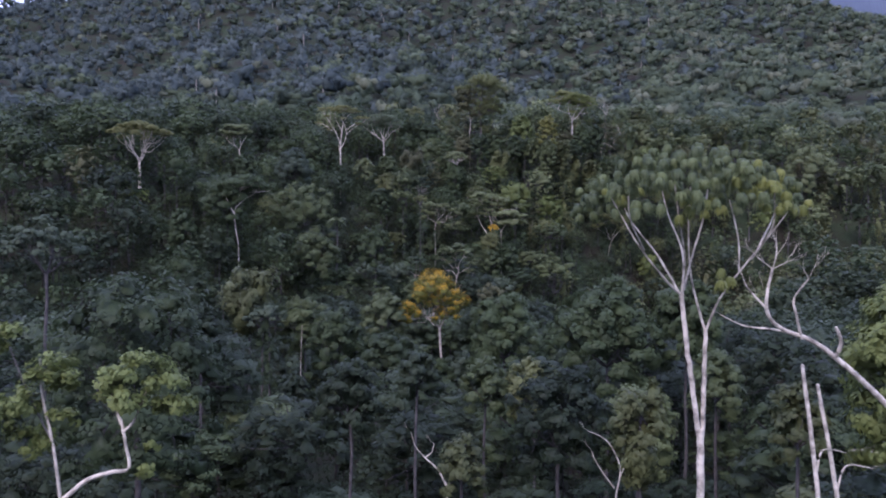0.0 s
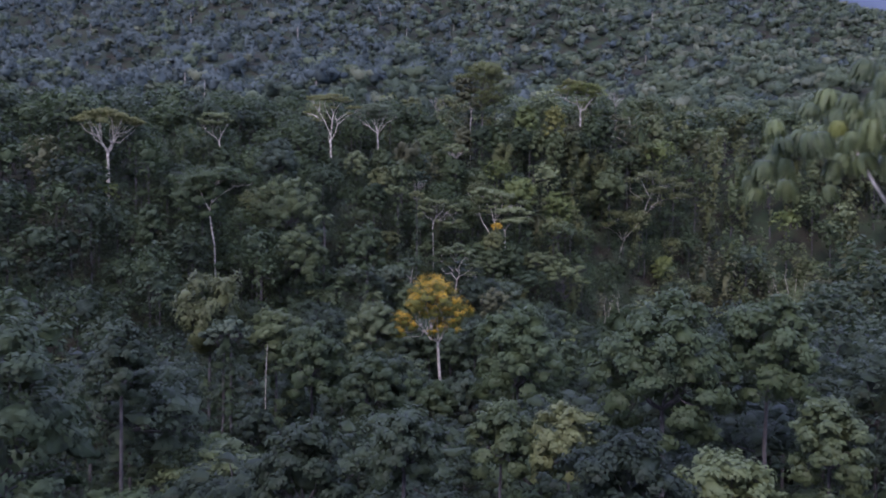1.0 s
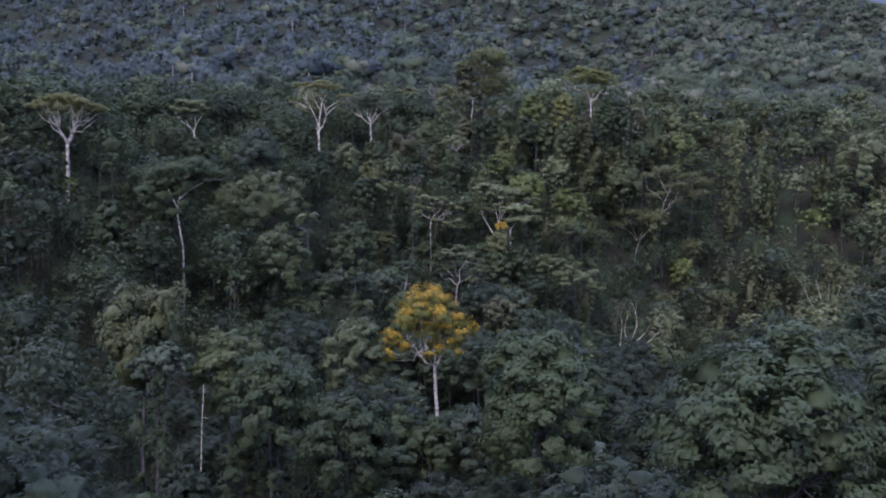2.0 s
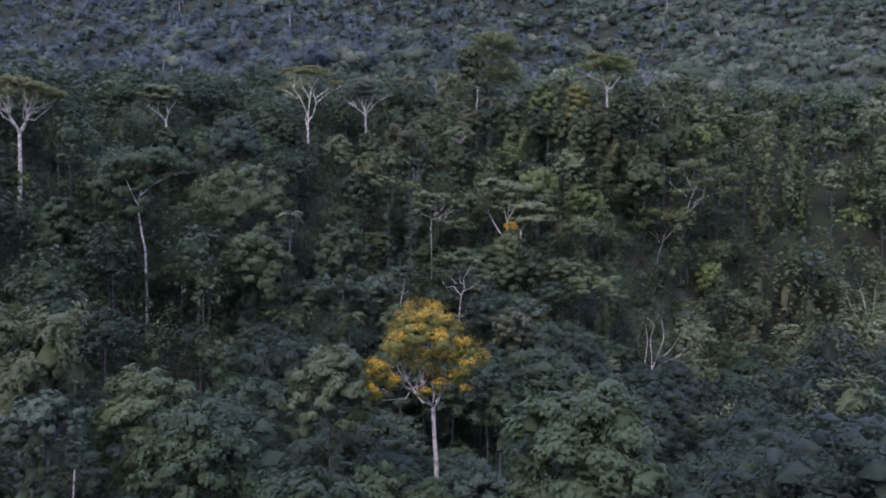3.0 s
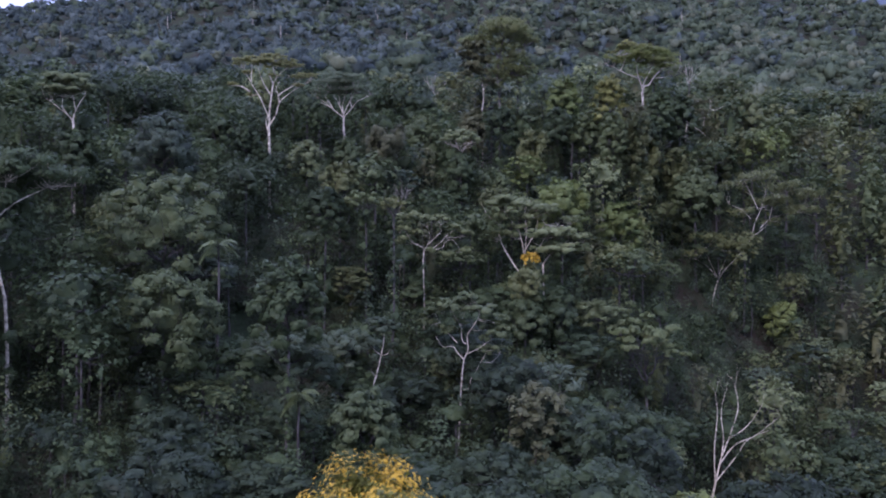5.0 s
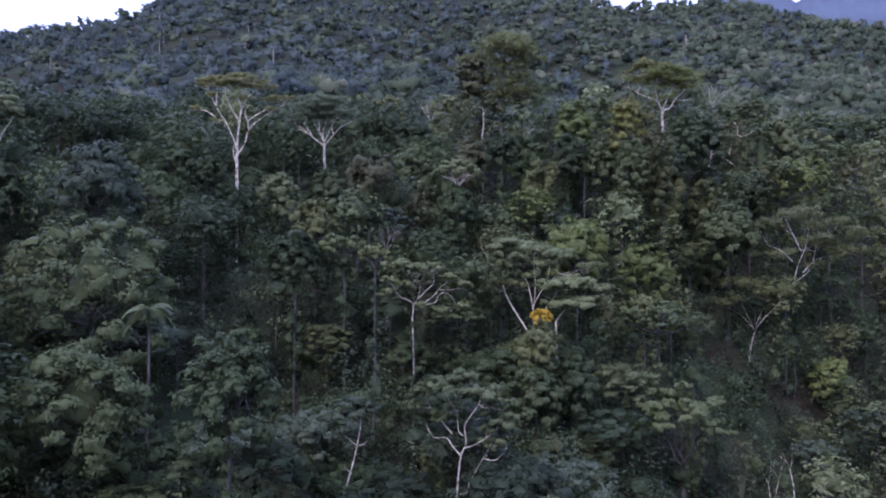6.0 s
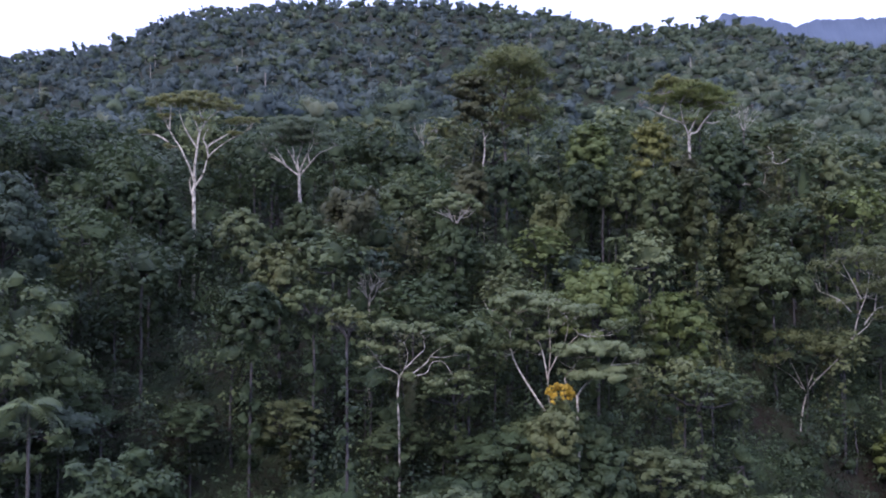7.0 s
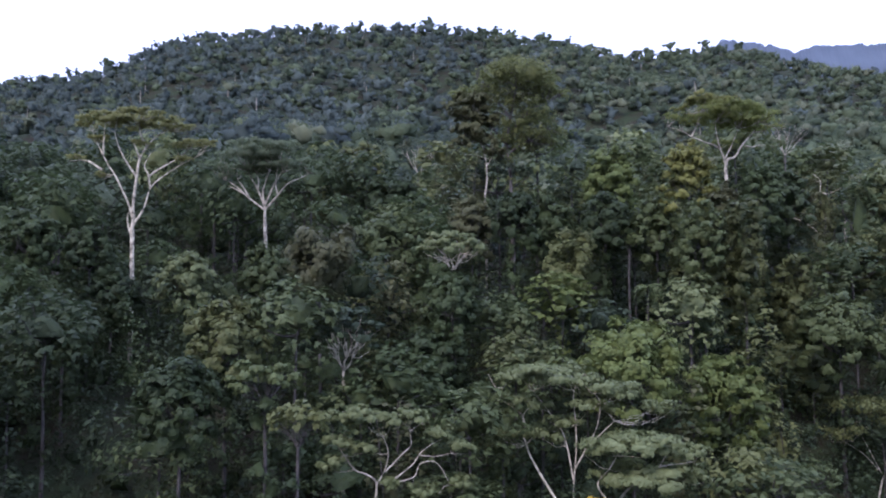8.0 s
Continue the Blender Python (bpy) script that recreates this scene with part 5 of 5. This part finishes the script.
# ---- canopy between them ----
# gaps where the canopy has fallen open
PLACED += [(-6.5, 47.0, 3.6, 0.0), (14.0, 46.0, 4.2, 0.0), (-20.0, 213.0, 11.0, 0.0), (-22.0, 206.5, 8.0, 0.0), (-17.0, 208.0, 7.5, 0.0), (-18.5, 201.5, 6.0, 0.0), (-20.5, 219.0, 5.0, 0.0), (-33.0, 124.0, 6.0, 0.0), (-12.0, 84.0, 4.5, 0.0), (-24.0, 98.0, 4.0, 0.0), (-38.0, 182.0, 5.0, 0.0), (-33.0, 168.0, 4.5, 0.0), (-36.0, 190.0, 4.0, 0.0)]


def scatter(rng, y0, y1, spacing, reach, loose=0.5):
    """Loose, uneven places across the widening valley."""
    places, y = [], y0
    while y < y1:
        step = spacing(y)
        half = reach(y)
        shift = rng.uniform(0, step)
        for i in range(int(2 * half / step) + 1):
            places.append((-half + shift + i * step + rng.uniform(-loose, loose) * step, y + rng.uniform(-loose, loose) * step))
        y += step * 0.9
    return places


def open_place(x, y, R, ease):
    return all((x - a) ** 2 + (y - b) ** 2 > (ease * (R + c)) ** 2 for a, b, c, d in PLACED)


def proto_tree(kind, R, h, colour, seed, leaf, limit, cover=1.0, twigs=6, core=0.72):
    """Arrays of a tree 18 m high: trunk and crown."""
    rng = np.random.default_rng(seed)
    clumps = crown_clumps(rng, kind, R, h)
    clumps[:, 2] += TREE_HEIGHT
    t, c = Shape(), Shape()
    f = np.array([0, 0, TREE_HEIGHT - h * (0.7 if kind != "airy" else 1.1)])
    tube(t, bend(rng, (0, 0, -1), f, 0, 0.03, 6), np.linspace(0.15, 0.08, 6), 6)
    for i in rng.choice(len(clumps), min(twigs, len(clumps)), replace=False):
        tube(t, bend(rng, f, clumps[i, :3] - [0, 0, 0.3], -0.1, 0.12, 5), np.linspace(0.10, 0.03, 5), 4)
    if f[2] > 6:
        clumps = np.vstack([clumps, climbers(rng, f[2] * 0.3, f[2], 0.0, 0.8)])
    foliage(c, rng, clumps, leaf, cover, -0.75 if kind != "column" else -0.95, 0.3 if kind != "column" else 1.2, core if kind != "airy" else 0, limit)
    return t, c


rng = np.random.default_rng(11)
KINDS = [("round", 4.4, 6.4, "dark"), ("round", 3.8, 6.2, "green"), ("airy", 4.4, 4.2, "blue"), ("round", 3.4, 6.0, "olive"), ("round", 5.0, 6.6, "blue"),
         ("column", 2.4, 12.0, "olive"), ("round", 3.9, 7.5, "dark"), ("airy", 4.0, 3.6, "green"), ("round", 3.6, 6.4, "pale"), ("column", 2.3, 12.5, "dark"),
         ("round", 3.2, 8.0, "brown"), ("round", 3.4, 6.0, "light"),
         ("column", 2.7, 16.0, "olive"), ("column", 2.5, 16.5, "brown"), ("column", 2.8, 16.0, "green"),
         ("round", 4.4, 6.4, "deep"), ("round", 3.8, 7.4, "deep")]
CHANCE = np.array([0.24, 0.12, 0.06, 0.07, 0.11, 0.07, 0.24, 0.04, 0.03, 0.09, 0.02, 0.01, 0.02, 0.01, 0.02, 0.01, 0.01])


DARK_KINDS = np.array([k[3] == "dark" for k in KINDS], float)
DEEP_KINDS = np.array([k[3] == "deep" for k in KINDS], float)
SUNNY_KINDS = np.array([k[3] in ("olive", "green", "brown", "pale", "light") for k in KINDS], float)
CURTAIN_KINDS = np.array([k[2] > 14 for k in KINDS], float)
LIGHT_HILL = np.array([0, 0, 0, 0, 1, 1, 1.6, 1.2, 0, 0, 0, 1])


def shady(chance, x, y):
    """Paints valley shade by tree colour: deeper greens low and left, lighter ones upslope."""
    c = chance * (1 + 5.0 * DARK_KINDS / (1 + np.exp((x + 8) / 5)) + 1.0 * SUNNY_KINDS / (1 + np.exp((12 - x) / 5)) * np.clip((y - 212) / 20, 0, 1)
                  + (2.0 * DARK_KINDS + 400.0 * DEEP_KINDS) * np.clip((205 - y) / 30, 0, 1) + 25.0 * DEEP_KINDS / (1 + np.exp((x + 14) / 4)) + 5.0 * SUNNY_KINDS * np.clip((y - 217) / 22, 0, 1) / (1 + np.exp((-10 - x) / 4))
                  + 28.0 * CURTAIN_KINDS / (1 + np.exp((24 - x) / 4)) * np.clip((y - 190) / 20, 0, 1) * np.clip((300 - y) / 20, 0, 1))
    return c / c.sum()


def hill_light_mix(chance, x, y):
    """Painted light and haze: paler trees on the right flank, blue-grey left and far."""
    c = chance * (1 + 9.0 * LIGHT_HILL * np.clip((x / y - 0.02) / 0.25, 0, 1) + 2.0 * HILL_HAZY * np.clip(-(x / y + 0.05) / 0.25, 0, 1))
    c = c * (1 - HILL_HAZY * (1 - np.clip((y - 320) / 260, 0.12, 1)))
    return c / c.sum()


def lowered(x, y):
    """How far a filling tree stays below the single trees that rise behind and beside it."""
    f = 1.0
    for a, b, c, d in PLACED:
        if d > 0 and -5 < b - y < 16 and abs(x - a * (1 - (b - y) / 150)) < c + 3.0:
            f = min(f, 0.72 if b - y > 2 else 0.86)
    return f


def before_limbs(x, y):
    """Places just in front of the open trees, whose pale limbs stay in sight."""
    return any(c == 1.2 and 0 < b - y < 14 and abs(x - a * (1 - (b - y) / 150)) < 3.8 for a, b, c, d in PLACED)


near_places, mid_places, back_places = [], [], []
for x, y in scatter(rng, 24, 322, lambda y: 5.8 + 0.003 * y + (0.9 if y < 140 else 0.0), lambda y: 0.50 * y + 8):
    if not open_place(x, y, 2.6, 0.54) or before_limbs(x, y) or (x < -8 and 50 < y < 175 and rng.random() < 0.22):
        continue
    d = depth_in_view(x, y)
    (near_places if d < 66 and len(near_places) < 300 else mid_places if d < 135 else back_places).append((x, y))

makers = {}
for x, y in near_places:
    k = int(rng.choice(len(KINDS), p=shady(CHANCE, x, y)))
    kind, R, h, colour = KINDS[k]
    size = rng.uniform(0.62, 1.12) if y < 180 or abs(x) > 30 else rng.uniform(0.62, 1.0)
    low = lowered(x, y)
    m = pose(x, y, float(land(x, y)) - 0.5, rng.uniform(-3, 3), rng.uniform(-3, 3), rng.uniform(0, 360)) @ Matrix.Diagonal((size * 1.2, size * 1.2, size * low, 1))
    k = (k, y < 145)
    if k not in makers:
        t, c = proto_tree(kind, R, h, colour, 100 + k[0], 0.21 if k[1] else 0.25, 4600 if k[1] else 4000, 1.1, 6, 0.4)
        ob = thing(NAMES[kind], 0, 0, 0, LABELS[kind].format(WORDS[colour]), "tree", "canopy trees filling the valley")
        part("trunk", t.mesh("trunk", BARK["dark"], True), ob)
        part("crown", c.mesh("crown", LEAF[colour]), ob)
        makers[k] = ob
        ob.matrix_basis = m
    else:
        src = makers[k]
        old = src.matrix_basis.copy()
        src.matrix_basis = Matrix.Identity(4)
        copy_thing(src, m)
        src.matrix_basis = old


def woods(name, label, places, protos, chance, rng, scale, sink=0.5, wide=1.0, mix=None, stretch=(0.84, 1.14)):
    """Many trees joined into one mesh; each proto is a list of arrays with the index of its material."""
    V, N, K, Q, T, QI, TI, count = [], [], [], [], [], [], [], 0
    ground_z = land([p[0] for p in places], [p[1] for p in places])
    for (x, y), gz in zip(places, ground_z):
        k = int(rng.choice(len(protos), p=mix(chance, x, y) if mix else chance / chance.sum()))
        size = rng.uniform(*scale(y))
        a = rng.uniform(0, 2 * np.pi)
        tall = rng.uniform(*stretch)
        rot = np.array([[np.cos(a) * wide, -np.sin(a) * wide, 0], [np.sin(a) * wide, np.cos(a) * wide, 0], [0, 0, tall]]) * size
        shade = rng.random()
        for (v, q, t), n, mi in protos[k]:
            V.append(v @ rot.T + [x, y, gz - sink])
            N.append(n @ (rot / size).T)
            K.append(np.full(len(v), shade))
            Q.append(q + count)
            T.append(t + count)
            QI.append(np.full(len(q), mi))
            TI.append(np.full(len(t), mi))
            count += len(v)
    me = make_mesh(name, np.concatenate(V), np.concatenate(Q), [*[LEAF[c] for c in COLOURS], BARK["pale"], BARK["dark"]], np.concatenate(T), np.concatenate(QI + TI),
                   smooth=True, normals=np.concatenate(N), tint=np.concatenate(K))
    tagged(new(name, me), label, "forest", kind="stuff")


def grade(leaf, limit, twigs, seed, cover=1.0, core=0.3):
    made = []
    for k, (kind, R, h, colour) in enumerate(KINDS):
        t, c = proto_tree(kind, R, h, colour, seed + k, leaf, limit, cover, twigs if kind == "airy" else min(twigs, 2), core)
        made.append([(t.arrays(), t.normals(), len(COLOURS) + 1), (c.arrays(), c.normals(), COLOURS.index(colour))])
    return made


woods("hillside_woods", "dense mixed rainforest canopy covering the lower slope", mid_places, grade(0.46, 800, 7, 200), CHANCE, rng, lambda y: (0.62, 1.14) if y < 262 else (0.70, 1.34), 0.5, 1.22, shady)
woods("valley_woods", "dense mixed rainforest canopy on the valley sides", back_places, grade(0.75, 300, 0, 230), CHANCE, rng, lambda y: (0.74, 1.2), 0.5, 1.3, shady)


def beside(x, y):
    return abs(x) > 0.50 * y + 9 or y < 20


wings = [p for p in scatter(rng, -60, 420, lambda y: 8.5, lambda y: min(0.5 * max(y, 0) + 75, 230)) if beside(*p)]
woods("surrounding_woods", "rainforest canopy closing the valley on both sides", wings, grade(1.5, 60, 0, 260, 0.7, 0), CHANCE, rng, lambda y: (0.8, 1.15), 0.5, 1.45, shady)


def shrub_proto(R, colour, seed):
    rng = np.random.default_rng(seed)
    c = Shape()
    cl = np.array([(rng.uniform(-R, R) * 0.7, rng.uniform(-R, R) * 0.7, rng.uniform(0.8, 3.2), R * 0.5, R * 0.5, R * 0.45) for _ in range(5)])
    foliage(c, rng, cl, 0.24, 1.0, -0.3, 0.6, 0, 125)
    return [(c.arrays(), c.normals(), COLOURS.index(colour))]


# deep and dark leaf colours put the shade below the canopy into the shrubs
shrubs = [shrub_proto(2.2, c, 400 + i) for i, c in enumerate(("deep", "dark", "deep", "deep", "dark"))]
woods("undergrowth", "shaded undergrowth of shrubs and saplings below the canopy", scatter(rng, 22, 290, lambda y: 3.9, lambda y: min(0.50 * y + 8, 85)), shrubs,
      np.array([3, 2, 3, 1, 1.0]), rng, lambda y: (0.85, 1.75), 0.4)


def tall_shrub(R, colour, seed):
    """A leafy sapling that fills the space between trunks."""
    rng = np.random.default_rng(seed)
    c = Shape()
    cl = np.array([(rng.uniform(-R, R) * 0.5, rng.uniform(-R, R) * 0.5, 0.9 + 0.55 * i, R * 0.46, R * 0.46, R * 0.42) for i in range(7)])
    foliage(c, rng, cl, 0.17, 1.0, -0.5, 0.5, 0.25, 290)
    return [(c.arrays(), c.normals(), COLOURS.index(colour))]


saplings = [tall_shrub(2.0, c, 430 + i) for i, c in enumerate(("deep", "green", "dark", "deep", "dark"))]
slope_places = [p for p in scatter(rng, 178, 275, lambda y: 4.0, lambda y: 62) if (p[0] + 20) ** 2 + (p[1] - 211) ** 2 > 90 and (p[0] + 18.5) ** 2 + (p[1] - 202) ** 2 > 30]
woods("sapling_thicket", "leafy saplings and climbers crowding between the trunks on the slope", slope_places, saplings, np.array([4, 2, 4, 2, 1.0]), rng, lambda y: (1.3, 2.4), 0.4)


lower_kinds = [k for k in range(len(KINDS)) if KINDS[k][0] == "round"]
lower_made = grade(0.30, 620, 2, 330)
lower_places = [p for p in scatter(rng, 178, 285, lambda y: 5.8, lambda y: min(0.45 * y + 4, 66), 0.6) if (p[0] + 20) ** 2 + (p[1] - 211) ** 2 > 75
                and all((p[0] - a) ** 2 + (p[1] - b) ** 2 > 26 for a, b, c, d in PLACED if c == 4.2 or d == 0.0)]
# weights favour dark and deep leaves, painting shade between the taller trees
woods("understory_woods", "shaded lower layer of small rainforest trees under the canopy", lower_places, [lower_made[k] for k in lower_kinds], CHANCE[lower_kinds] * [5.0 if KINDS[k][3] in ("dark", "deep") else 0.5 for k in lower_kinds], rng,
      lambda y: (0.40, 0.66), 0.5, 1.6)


def hill_proto(R, h, colour, seed, n, leaf, pale):
    """A tree of the far hill: a domed, lumpy crown reaching down among its neighbours."""
    rng = np.random.default_rng(seed)
    clumps = [(0, 0, -h * 0.52, R * 0.85, R * 0.85, h * 0.52)]
    for i in range(3):
        a = i * GOLD + rng.uniform(-0.5, 0.5)
        u = (0.75, 0.4, 0.0)[i]
        r = R * rng.uniform(0.40, 0.56)
        q = np.sqrt(max(0.1, 1 - u * u)) * rng.uniform(0.55, 0.78)
        clumps.append((np.cos(a) * q * R, np.sin(a) * q * R, -h * 0.5 + u * (h * 0.5 - r * 0.7), r, r, r * rng.uniform(0.6, 0.9)))
    clumps = np.array(clumps)
    clumps[:, 2] += TREE_HEIGHT
    c, t = Shape(), Shape()
    foliage(c, rng, clumps, leaf, 1.0, -0.3, 0.3, 0.5, n, fuzz=0.10, shape_of=1.3, mass=0.76)
    if pale:
        tube(t, bend(rng, (R * 0.7, 0, 1), (R * 0.62, 0, TREE_HEIGHT - h * 0.35), 0, 0.04, 3), (0.24, 0.20, 0.16), 4)
    return [(c.arrays(), c.normals(), COLOURS.index(colour))] + ([(t.arrays(), t.normals(), len(COLOURS))] if pale else [])


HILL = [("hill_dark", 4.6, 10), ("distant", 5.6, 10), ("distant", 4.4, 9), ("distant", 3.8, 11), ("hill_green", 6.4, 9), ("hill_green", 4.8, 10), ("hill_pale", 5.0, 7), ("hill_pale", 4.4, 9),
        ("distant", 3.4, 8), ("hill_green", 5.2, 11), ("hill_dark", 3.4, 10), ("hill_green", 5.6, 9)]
# kinds whose blue-grey leaf colour carries the painted haze
HILL_HAZY = np.array([k[0] == "distant" for k in HILL], float)
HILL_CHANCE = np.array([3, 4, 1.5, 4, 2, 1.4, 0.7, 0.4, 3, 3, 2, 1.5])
places = [p for p in scatter(rng, 316, 1460, lambda y: 6.8 + 0.0050 * y, lambda y: 0.50 * y + 12, 0.7) if p[1] < np.interp(p[0], RIDGE_X, RIDGE_Y) + 30]
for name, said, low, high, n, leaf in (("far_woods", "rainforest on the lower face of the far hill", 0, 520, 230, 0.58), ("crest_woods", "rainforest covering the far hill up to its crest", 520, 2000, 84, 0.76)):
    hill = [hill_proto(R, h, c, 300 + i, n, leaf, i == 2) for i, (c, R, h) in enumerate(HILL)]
    woods(name, said, [p for p in places if low <= p[1] < high], hill, HILL_CHANCE, rng, lambda y: (0.68 + 0.00012 * y, 1.10 + 0.0002 * y), 11.0, 1.22, hill_light_mix, (0.92, 1.32))
